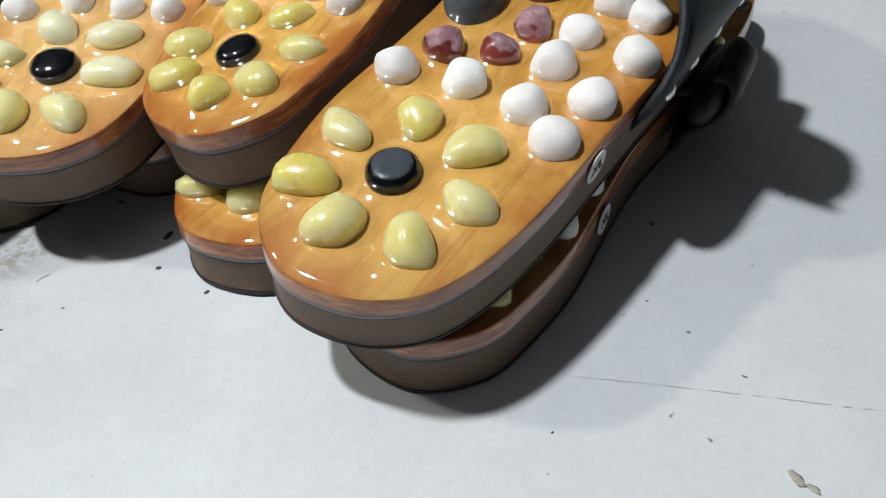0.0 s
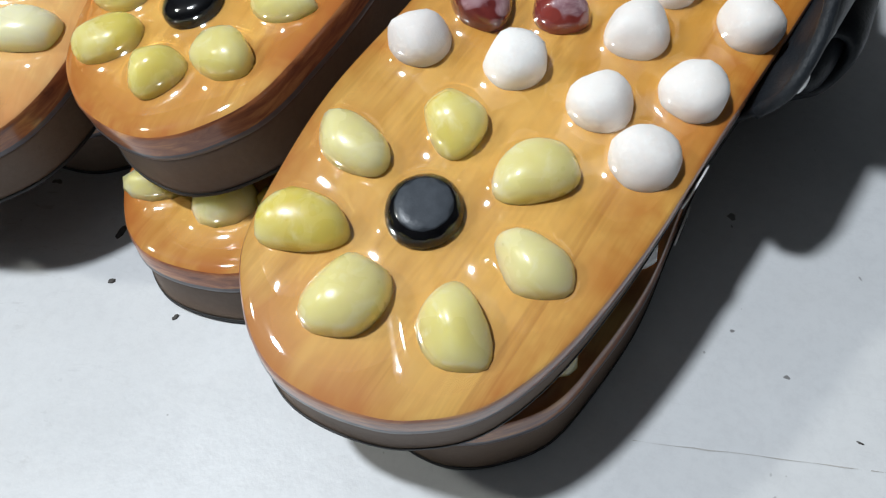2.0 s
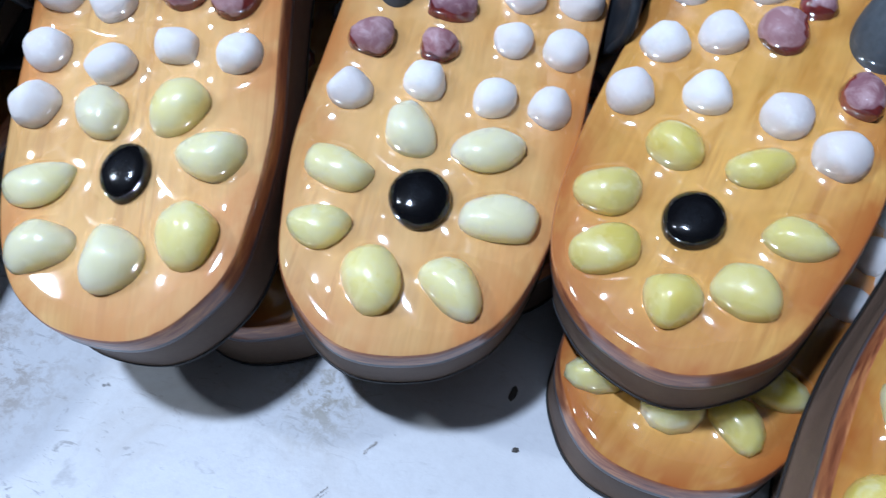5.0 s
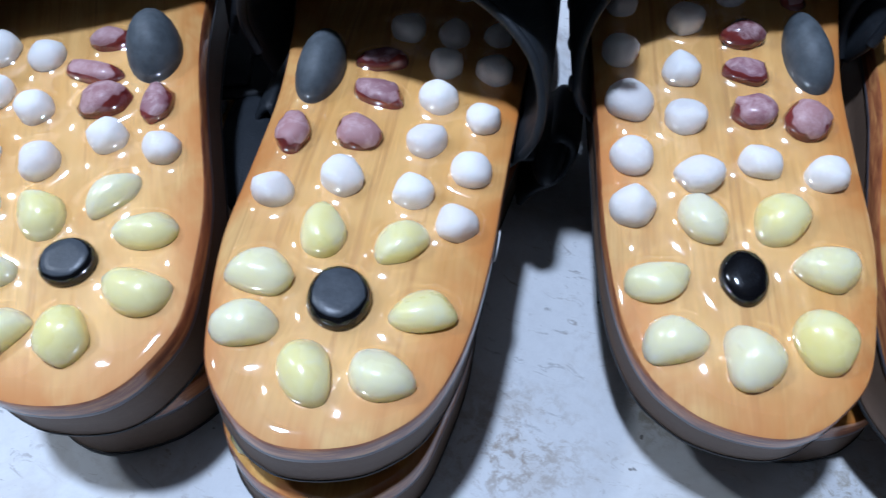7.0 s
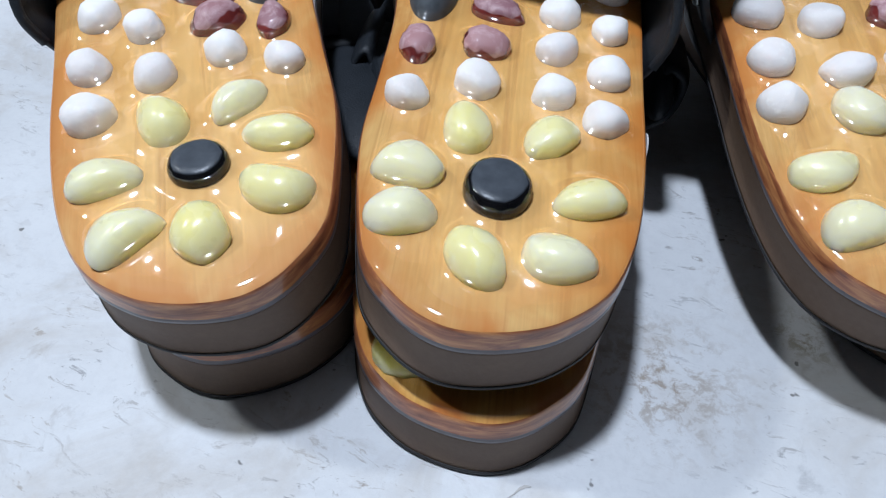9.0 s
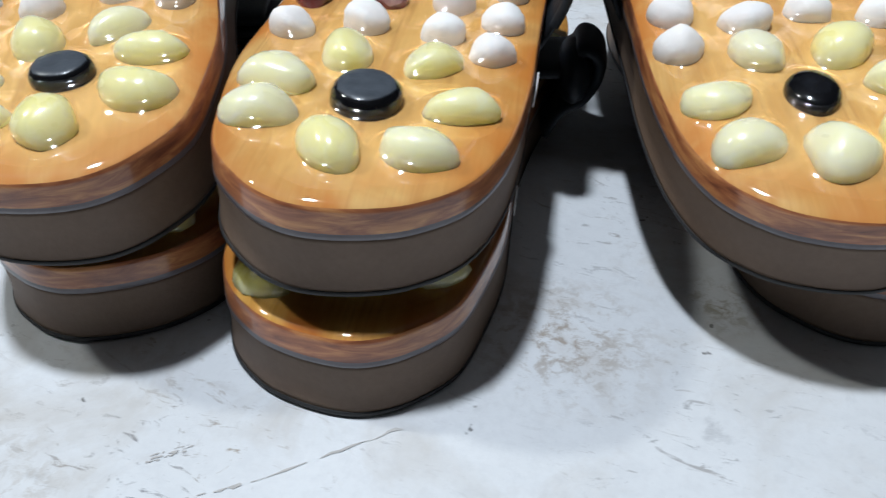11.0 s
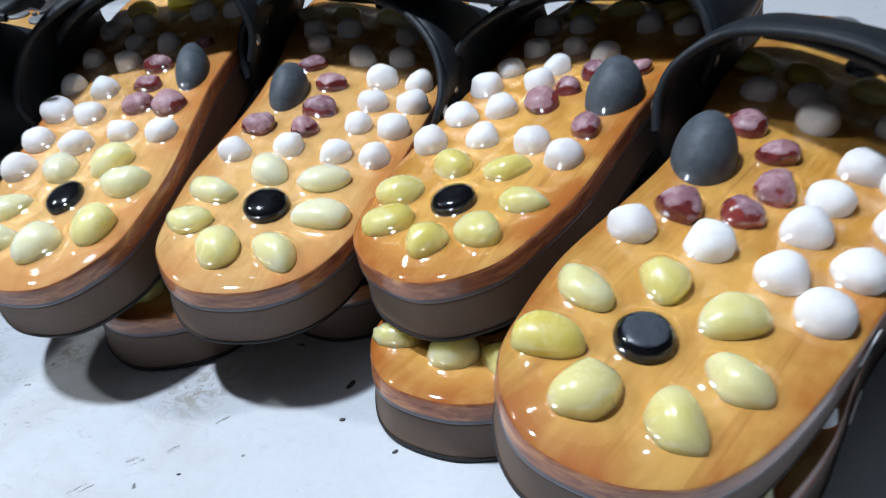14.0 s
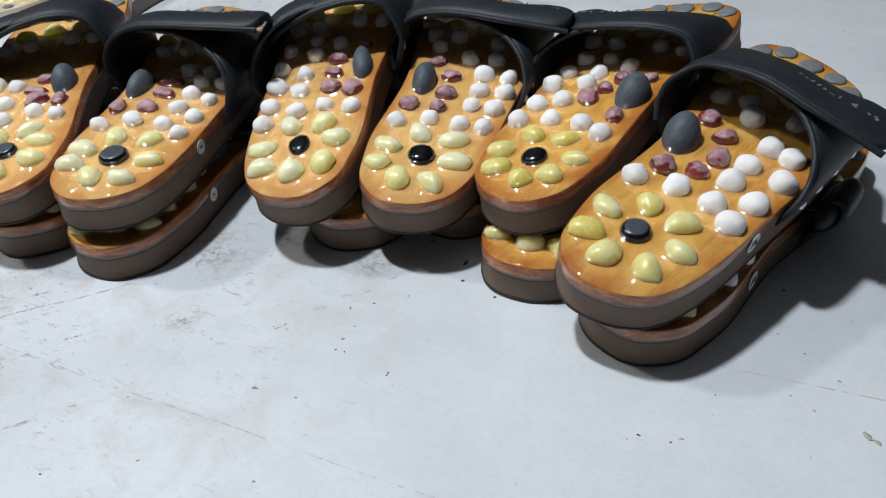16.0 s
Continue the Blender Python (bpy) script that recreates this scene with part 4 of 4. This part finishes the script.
LAYOUTS = {
    1: dict(
        jade=[(44.4, -26.5, 9.9, 6.4, 87), (25.0, -22.1, 10.4, 6.9, 54), (20.7, -2.6, 9.6, 7.4, 180), (29.8, 17.1, 10.1, 7.2, 110), (49.9, 19.5, 10.0, 6.3, 99), (65.5, 9.6, 9.6, 6.0, 52), (62.4, -11.0, 9.8, 7.0, 163)],
        core=[(43.5, -2.0, 8.2, 7.6, 90)],
        white=[(68.9, -30.8, 7.3, 6.8, 62), (89.4, -31.9, 7.0, 6.2, 140), (82.1, -12.8, 6.8, 6.4, 41), (113.6, -29.5, 7.0, 6.5, 60), (104.4, -15.4, 6.6, 6.0, 20), (87.6, 8.1, 6.2, 6.3, 100), (79.7, 24.9, 6.2, 5.9, 140), (127.8, -13.1, 6.7, 6.1, 40), (134.0, -30.0, 7.8, 7.4, 140)],
        agate=[(103.4, 6.6, 9.0, 6.8, 83), (116.3, 3.1, 10.2, 4.3, 112), (98.7, 23.7, 8.4, 5.3, 15), (131.1, 8.6, 8.1, 5.1, 95)],
        slate=[(122.0, 23.0, 13.3, 9.2, 3)],
    ),
    2: dict(
        jade=[(48.3, -21.8, 9.9, 7.2, 89), (31.6, -21.2, 9.6, 6.7, 69), (20.6, -1.5, 10.2, 7.1, 157), (23.1, 18.6, 9.5, 7.1, 110), (45.1, 25.9, 9.9, 6.7, 79), (66.5, 14.9, 9.0, 6.5, 43), (66.1, -7.8, 9.5, 7.0, 167)],
        core=[(44.3, 2.2, 9.1, 9.9, 92)],
        white=[(77.3, -26.5, 6.5, 6.0, 100), (86.5, -7.1, 6.9, 6.5, 100), (85.7, 15.5, 6.7, 6.2, 60), (76.9, 30.8, 6.8, 6.4, 60), (107.9, 16.0, 7.0, 6.5, 41), (98.3, 32.2, 6.5, 6.7, -0), (127.5, 16.7, 6.9, 6.8, 80), (121.3, 33.0, 6.2, 6.1, 20), (144.9, 16.4, 6.6, 6.2, 40), (145.3, 33.9, 6.7, 6.7, 80), (160.0, 0.0, 6.4, 6.1, 100), (161.0, 17.0, 6.4, 6.1, 140), (164.0, 33.0, 5.4, 5.1, 80)],
        agate=[(101.5, -27.2, 9.0, 5.8, -4), (105.5, -6.9, 8.3, 6.9, 129), (125.5, -3.3, 9.6, 5.7, 104), (141.8, -6.2, 9.6, 5.1, 71)],
        slate=[(131.8, -25.7, 15.8, 8.1, 2)],
    ),
    3: dict(
        jade=[(67.5, -12.7, 9.3, 7.2, 152), (67.0, 9.8, 9.5, 7.9, 28), (50.5, 21.3, 9.9, 7.4, 83), (28.4, 16.9, 9.6, 8.5, 150), (22.7, -2.3, 9.7, 8.4, 179), (28.0, -24.2, 9.9, 7.2, 75), (46.0, -27.6, 10.4, 6.5, 78)],
        core=[(47.8, -3.0, 9.2, 7.1, -2)],
        white=[(72.0, -33.9, 7.5, 7.4, -0), (90.7, -33.2, 7.3, 7.0, 139), (83.9, -12.6, 7.7, 6.8, 81), (88.6, 6.5, 6.7, 5.9, 100), (83.7, 26.0, 6.9, 6.2, 80), (112.8, -33.3, 8.1, 7.2, 119), (106.2, -15.1, 7.0, 6.6, 60), (134.9, -35.3, 6.5, 6.5, -0), (125.8, -15.1, 6.8, 6.7, 160), (158.0, -34.0, 6.2, 5.9, 20), (149.0, -12.0, 6.9, 6.5, 20), (169.0, -15.0, 5.7, 5.4, 100), (162.0, 5.0, 6.5, 6.1, 0)],
        agate=[(108.0, 7.4, 8.1, 6.4, 80), (103.8, 23.1, 7.6, 7.4, 121), (141.6, 6.7, 7.8, 6.2, 95), (125.3, 6.4, 7.9, 5.0, 111), (157.0, 26.0, 4.5, 4.0, 100)],
        slate=[(132.1, 26.6, 16.4, 7.4, -7)],
    ),
    4: dict(
        jade=[(49.5, -20.5, 9.9, 6.0, 101), (30.9, -20.7, 8.8, 6.2, 73), (19.6, -3.5, 9.6, 7.9, 162), (22.9, 18.3, 9.7, 7.0, 127), (45.0, 25.3, 10.9, 6.9, 88), (65.0, 18.5, 10.7, 6.7, 64), (66.4, -5.0, 9.5, 7.1, 153)],
        core=[(45.5, 3.3, 9.2, 8.8, 1)],
        white=[(75.5, -24.8, 6.3, 6.8, 160), (83.9, -4.4, 6.9, 6.5, 120), (82.8, 16.3, 6.9, 6.4, 40), (83.3, 33.4, 6.4, 6.2, 40), (104.7, 18.2, 6.3, 6.1, 160), (104.5, 34.2, 6.8, 7.0, 160), (122.7, 18.5, 6.3, 6.9, 160), (125.0, 36.2, 7.2, 6.7, 60), (142.6, 16.7, 7.4, 7.3, 20), (143.0, 34.0, 7.2, 6.8, 140), (160.0, 1.0, 7.0, 6.6, 100), (163.0, 20.0, 7.0, 6.6, 40), (170.0, -25.0, 6.4, 6.1, 140)],
        agate=[(94.9, -23.1, 7.4, 6.5, 53), (97.6, -3.3, 6.4, 6.2, 60), (113.7, -2.5, 8.1, 6.1, 85), (134.6, -5.5, 7.7, 5.9, 87), (150.0, -21.0, 7.6, 5.1, 44)],
        slate=[(124.1, -22.5, 15.1, 8.6, -9)],
    ),
    5: dict(
        jade=[(40.7, -26.4, 9.3, 7.0, 63), (24.7, -20.3, 9.4, 6.9, 57), (18.5, -0.5, 7.6, 7.3, 24), (27.3, 15.5, 8.6, 6.8, 104), (46.0, 21.9, 9.1, 5.6, 84), (63.1, 6.9, 9.0, 5.6, 47), (61.6, -15.8, 8.5, 7.1, 106)],
        core=[(41.3, -3.3, 8.5, 8.1, -1)],
        white=[(74.4, -34.0, 7.2, 7.2, 39), (81.6, -14.0, 7.3, 6.6, 99), (81.2, 7.4, 6.8, 6.9, 1), (74.2, 23.8, 7.7, 7.2, 120), (95.3, -32.0, 6.8, 7.5, 160), (103.8, -17.5, 7.1, 7.0, 21), (119.9, -33.3, 7.5, 7.2, 120), (127.0, -11.7, 7.0, 6.9, 0), (138.0, -31.0, 6.3, 6.0, 120), (141.0, -10.0, 6.4, 6.1, 60), (154.0, 7.0, 6.8, 6.4, 40), (158.0, -28.0, 6.5, 6.1, 20), (161.0, -10.0, 5.8, 5.5, 140)],
        agate=[(110.4, -2.3, 7.0, 8.0, 36), (125.1, 2.6, 5.5, 6.5, 64), (138.8, 7.9, 6.0, 6.9, 44), (94.7, 23.4, 6.0, 7.9, 60), (142.1, 26.5, 5.1, 5.4, 84)],
        slate=[(119.5, 24.7, 14.0, 10.7, 1)],
        disc=[(247, 22, 8.2), (238, 39, 8.9)],
    ),
    6: dict(
        jade=[(50.0, -23.0, 10.2, 6.3, 105), (67.7, -6.8, 9.1, 6.9, 135), (66.2, 13.6, 9.9, 7.3, 39), (46.9, 24.6, 9.6, 6.8, 96), (26.6, 18.5, 9.3, 7.1, 131), (20.4, -2.5, 9.9, 7.8, 17), (29.5, -19.8, 9.9, 7.1, 60)],
        core=[(45.2, -0.5, 9.0, 8.4, 1)],
        white=[(82.1, -27.0, 7.6, 7.3, 80), (89.1, -4.7, 7.8, 7.3, 1), (89.9, 17.0, 7.4, 7.8, -0), (104.5, 33.4, 7.7, 7.7, 19), (82.1, 31.9, 7.6, 7.9, -0), (112.9, 14.8, 8.4, 7.6, 21), (131.6, 14.5, 7.6, 7.4, 60), (131.0, 36.0, 8.4, 7.9, 160), (153.5, 16.1, 8.0, 7.6, 140), (153.0, 30.0, 7.7, 7.4, 0), (183.0, -32.0, 6.7, 6.3, 120), (175.0, -6.0, 8.2, 7.8, 160)],
        agate=[(99.3, -19.5, 7.6, 8.0, 42), (108.4, -3.2, 7.3, 6.9, 86), (126.4, -1.0, 6.9, 8.5, 74), (155.7, -24.4, 7.5, 6.6, 74), (146.2, -8.3, 8.3, 5.7, 38)],
        slate=[(128.2, -26.8, 14.8, 10.9, -18)],
        disc=[(262, -41, 7.7), (270, -28, 8.6), (264, -8, 9.3), (261, 10, 7.9), (252, 26, 7.7)],
    ),
}
GENERIC = with_toe(LAYOUTS[4], 1)


def turned(layout, flip):
    """A layout for the other foot."""
    if flip > 0:
        return layout
    return {k: [(r[0], -r[1], *r[2:4], -r[4]) if len(r) > 3 else (r[0], -r[1], r[2]) for r in rows] for k, rows in layout.items()}


TOPS = {
    1: pose(-0.3130, 0.2263, 0.0330, -4.58, -8.66, 111.27),
    2: pose(-0.2556, 0.2220, 0.0351, 3.53, -4.93, 90.48),
    3: pose(-0.1269, 0.2546, 0.0281, -6.72, -12.49, 96.15),
    4: pose(-0.0675, 0.2563, 0.0273, 4.48, -9.31, 82.41),
    5: pose(0.0053, 0.2555, 0.0339, -5.83, -8.99, 66.13),
    6: pose(0.0474, 0.1921, 0.0313, 8.02, -6.06, 55.43),
}
BOTTOMS = {
    1: pose(-0.3219, 0.2333, 0, 0, 0, 104.4),
    2: pose(-0.2519, 0.2184, 0, 0, 0, 89.8),
    3: pose(-0.1061, 0.2698, 0, 0, 0, 93.7),
    4: pose(-0.0444, 0.2929, 0, 0, 0, 79.5),
    5: pose(0.0007, 0.2392, 0, 0, 0, 59.9),
    6: pose(0.0690, 0.1940, 0, 0, 0, 62.0),
}
LOW_HEEL = {2: dict(past=36, jade=[(17, -22, 9.0, 6.0, 120), (20, 1, 8.6, 4.6, 90), (28, 22, 8.6, 5.2, 60)]), 5: dict(past=35, jade=[(20, -17, 9.0, 6.2, 62), (30, 22, 8.8, 6.8, 115)], milk=[(24, 5, 9.2, 8.2, 30)]), 6: dict(past=-1, white=[(66, 30, 6.0), (90, 30, 6.0)])}
SIDES = {1: -1, 2: 1, 3: -1, 4: 1, 5: -1, 6: 1}
TONES = {1: "pale", 2: "pale", 3: "pale", 4: "pale", 5: "amber", 6: "amber"}
FORE = {1: 18, 2: 10, 3: 22, 4: 24, 5: 20, 6: 26}
LIFT = {1: 0.75, 2: 0.80, 3: 0.73, 4: 0.70, 5: 0.61, 6: 0.70}
RISE = {1: 3, 2: 2, 3: 3, 4: 3, 5: 1, 6: 0}
BEND = {1: 1.8, 2: 1.8, 3: 1.8, 4: 1.8, 5: 1.6, 6: 1.25}
SQUASH = {1: 16, 2: 10, 3: 22, 4: 16, 5: 18, 6: 11}
for n in range(1, 7):
    side, wood = SIDES[n], WOODS[TONES[n]]
    style = {"lift": LIFT[n], "fore": FORE[n], "core": {3: "gloss", 4: "gloss", 5: "gloss", 6: "shoulder"}.get(n, "core"), "closed": {1: 1.0, 3: 1.0, 5: 0.25}.get(n, 0), "rise": RISE[n], "bend": BEND[n], "toe": {4: 0.87, 5: 0.80, 6: 0.88}.get(n, 1.0), "tip": {2: 9, 4: 3, 6: -11}.get(n, 0), "drop": {6: 0.75}.get(n, 1.0), "rivets": n != 2}
    low_style = {"squashed": SQUASH[n], "tuck": {6: 1.0, 1: 1.0, 2: 1.0, 3: 0.8}.get(n, 0.4), "fold_at": {1: 0.126}.get(n, 0.160), "tongue": n == 1}
    if n == 6:
        style["stickers"] = [(89.5, 44.6, 17.5, 1, True, 0.0058)]
        low_style["stickers"] = [(86, 38.4, 17.0, 1, True, 0.0058)]
    if n == 2:
        style["stickers"] = [(78, 44.4, 18.0, 1, False, 0.0050)]
        low_style["stickers"] = [(84, 38.3, 17.0, 1, False, 0.0050)]
    sandal(TOPS[n], side, with_toe(LAYOUTS[n], side), wood, "massage sandal with varnished pebbled wooden footbed, stacked on its mate", style)
    low = turned(GENERIC, -side)
    if n in LOW_HEEL:
        low = {k: [r for r in rows if r[0] > LOW_HEEL[n]["past"]] for k, rows in low.items()}
        for k in ("jade", "milk", "white"):
            low[k] = low.get(k, []) + LOW_HEEL[n].get(k, [])
    sandal(BOTTOMS[n], -side, low, WOODS["amber"], "massage sandal lying on the white table under its mate", low_style, level=2)
# lighter, unfinished soles further back on the table: two lying, two across them
for m, side, words in ((pose(-0.539, 0.902, 0, 0, 0, -100), 1, "pale-edged massage sandal sole without straps, lying on the table"),
                       (pose(-0.652, 0.905, 0, 0, 0, -99), -1, "pale-edged massage sandal sole without straps, lying on the table"),
                       (pose(-0.553, 0.745, 0.0365, 0, 0, 176), -1, "grey-soled massage sandal without straps, laid across two others"),
                       (pose(-0.483, 0.888, 0.0365, 0, 0, 182), 1, "grey-soled massage sandal without straps, laid across two others")):
    sandal(m, side, turned({k: GENERIC[k] for k in ("white", "jade", "core", "disc")}, side), WOOD_CREAM, words, {"bare": True, "rim": RIM_PALE}, level=2, foam=FOAM_GREY, group="unfinished soles")

# ---- small things on the table ----
for x, y, a, b, h, turn in ((-0.0255, 0.268, 0.0095, 0.004, 0.0012, 70), (-0.024, 0.250, 0.0042, 0.003, 0.0009, 20), (0.119, 0.176, 0.002, 0.0014, 0.0006, 30),
                            (0.181, 0.195, 0.0035, 0.001, 0.0004, -30), (0.081, 0.144, 0.0038, 0.0018, 0.0007, -20), (0.096, 0.142, 0.0026, 0.0013, 0.0006, 10),
                            (-0.082, 0.188, 0.0036, 0.0013, 0.0006, 40), (-0.0835, 0.179, 0.0028, 0.0014, 0.0006, 60), (-0.078, 0.178, 0.0022, 0.0013, 0.0005, 80),
                            (-0.002, 0.237, 0.004, 0.0026, 0.0008, 45), (-0.073, 0.221, 0.003, 0.0012, 0.0005, 15), (-0.198, 0.075, 0.0025, 0.0015, 0.0006, 0)):
    crumb("crumb", x, y, 0.55 * a, 0.55 * b, h, turn, CHIP, "tiny dark crumb on the white table", "crumb")
for x, y, a, b, h, turn in ((0.1860, 0.1600, 0.0065, 0.0028, 0.0008, -60), (0.1895, 0.1568, 0.004, 0.0022, 0.0006, -45)):
    crumb("paint_flake", x, y, a, b, h, turn, SMUDGE, "dried brown flake on the white table", "flake")

# ---- behind the table ----
EDGE = pose(0.111, 0.865, -0.75, 0, 0, -12.8)


def bench():
    ob = empty("storage_bench", EDGE, "low dark bench behind the table", "bench")
    part("bench_top", box_bm(-1.5, 0.12, 0.40, 1.1, 0.80, 0.44, bevel=0.004), STEEL, ob)
    for x in (-1.4, -0.2, 1.0):
        for y in (0.18, 0.74):
            part("leg", box_bm(x - 0.02, y - 0.02, 0, x + 0.02, y + 0.02, 0.399), STEEL, ob)


def carton(x, y, z, w, d, h, turn, label, tape_at=0.5):
    ob = empty("cardboard_box", EDGE @ pose(x, y, z, 0, 0, turn), label, "box", "stored boxes")
    part("body", box_bm(-w / 2, -d / 2, 0, w / 2, d / 2, h, bevel=0.004), CARD, ob)
    for s in (-1, 1):
        part("flap", box_bm(-w / 2 + 0.002, min(0.002 * s, s * d / 2), h + 0.001, w / 2 - 0.002, max(0.002 * s, s * d / 2), h + 0.005, bevel=0.001), CARD, ob)
    u = -w / 2 + w * tape_at
    part("tape", box_bm(u - 0.024, -d / 2 - 0.0016, h * 0.1, u + 0.024, -d / 2 - 0.0006, h - 0.004), TAPE, ob, "strip of orange packing tape")
    return ob


def basket(x, y, z, r, h, tilt, label):
    ob = empty("plastic_basket", EDGE @ pose(x, y, z, tilt, 0, 0), label, "basket")
    seg, verts, faces = 40, [], []
    rings = [(r * 0.70, 0.0), (r * 0.72, 0.004), (r * 0.97, h), (r * 1.06, h + 0.004), (r * 1.07, h - 0.008), (r * 1.0, h - 0.010), (r * 0.74, 0.0)]
    for rr, zz in rings:
        verts += [(rr * math.cos(2 * math.pi * i / seg), rr * math.sin(2 * math.pi * i / seg), zz) for i in range(seg)]
    for k in range(len(rings) - 1):
        for i in range(seg):
            faces.append((k * seg + i, k * seg + (i + 1) % seg, (k + 1) * seg + (i + 1) % seg, (k + 1) * seg + i))
    faces.append(tuple(range(seg)))
    me = bpy.data.meshes.new("bowl")
    me.from_pydata(verts, [], faces)
    me.materials.append(GREEN)
    me.polygons.foreach_set("use_smooth", [True] * len(faces))
    new("bowl", me).parent = ob
    return ob


def lumpy(name, m, size, mat, seed, amount, freq, label, category, folds=0.0):
    d, faces = BALLS[4]
    p = d * lumps(d, seed, freq, amount)[:, None]
    p *= lumps(d, seed + 9, freq * 2.7, amount * 0.45)[:, None]
    if folds:
        p *= 1 + folds * np.abs(np.sin(7 * d[:, :1] + 5 * d[:, 2:3] + 3 * p[:, 1:2]))
    p *= np.array(size)
    me = bpy.data.meshes.new(name)
    me.from_pydata(p.tolist(), [], faces)
    me.materials.append(mat)
    me.polygons.foreach_set("use_smooth", [True] * len(faces))
    ob = new(name, me)
    ob.matrix_world = m
    return tagged(ob, label, category)


bench()
carton(0.290, 0.47, 0.441, 0.46, 0.34, 0.42, 0, "brown cardboard box closed with orange tape", 0.31)
carton(0.034, 0.49, 0.441, 0.04, 0.30, 0.40, 2, "narrow brown cardboard box standing on the bench", 0.5)
carton(0.80, 0.46, 0.441, 0.32, 0.30, 0.36, 6, "brown cardboard box on the bench", 0.3)
carton(-0.078, 0.47, 0.441, 0.15, 0.24, 0.155, 0, "flat brown cardboard box under the green basket", 0.5)
basket(-0.077, 0.455, 0.667, 0.094, 0.12, 55, "green plastic basket with dark cloth in it")
lumpy("folded_cloth", EDGE @ pose(-0.077, 0.375, 0.728, 55, 0, 0), (0.085, 0.085, 0.045), CLOTH, 4.0, 0.35, 1.6, "crumpled dark brown cloth in the green basket", "cloth", 0.25)
lumpy("plastic_bag", EDGE @ pose(-0.275, 0.42, 0.610, 0, 0, 0), (0.098, 0.10, 0.125), BAG, 7.0, 0.22, 1.5, "thin pale plastic bag, filled and knotted", "bag", 0.06)
basket(-0.275, 0.42, 0.441, 0.11, 0.13, 0, "green plastic bowl under a pale bag")


def crate(name, x, y, w, d, h, mat, slats, label, category):
    ob = empty(name, EDGE @ pose(x, y, 0.441), label, category)
    part("tray", box_bm(-w / 2, -d / 2, 0, w / 2, d / 2, 0.03, bevel=0.003), mat, ob)
    for i in range(slats):
        u = -w / 2 + w * (i + 0.5) / slats
        part("slat", box_bm(u - w / slats * 0.33, -d / 2, 0.031, u + w / slats * 0.33, -d / 2 + 0.012, h - 0.03, bevel=0.002), mat, ob)
    part("rim", box_bm(-w / 2, -d / 2, h - 0.029, w / 2, -d / 2 + 0.014, h, bevel=0.003), mat, ob)
    part("back_panel", box_bm(-w / 2, d / 2 - 0.012, 0.031, w / 2, d / 2, h, bevel=0.002), mat, ob)
    return ob


crate("blue_crate", -0.945, 0.43, 0.27, 0.26, 0.40, BLUE, 6, "blue plastic crate on the bench", "crate")
crate("red_crate", -0.545, 0.42, 0.09, 0.24, 0.40, RED, 3, "red-brown plastic crate on the bench", "crate")
crate("red_crate", -0.772, 0.44, 0.06, 0.24, 0.40, RED, 2, "narrow red-brown plastic crate on the bench", "crate")


def bucket(x, y, r, h, label):
    ob = empty("plastic_bucket", EDGE @ pose(x, y, 0.441), label, "bucket")
    bm = bmesh.new()
    bmesh.ops.create_cone(bm, cap_ends=True, segments=40, radius1=r * 0.86, radius2=r, depth=h, matrix=Matrix.Translation((0, 0, h / 2)))
    smooth(part("body", bm, WHITEPLASTIC, ob))
    bm = bmesh.new()
    bmesh.ops.create_cone(bm, cap_ends=True, segments=40, radius1=r * 1.04, radius2=r * 1.04, depth=0.018, matrix=Matrix.Translation((0, 0, h + 0.010)))
    part("lid", bm, WHITEPLASTIC, ob)


bucket(-0.452, 0.352, 0.036, 0.36, "white plastic bucket with a lid")
bucket(-0.668, 0.375, 0.062, 0.36, "white plastic bucket with a lid")
tagged(part("steel_post", box_bm(-0.012, -0.02, 0, 0.012, 0.02, 1.6), STEEL, None), "dark painted steel post standing on the bench", "post").matrix_world = EDGE @ pose(-0.398, 0.33, 0.441)
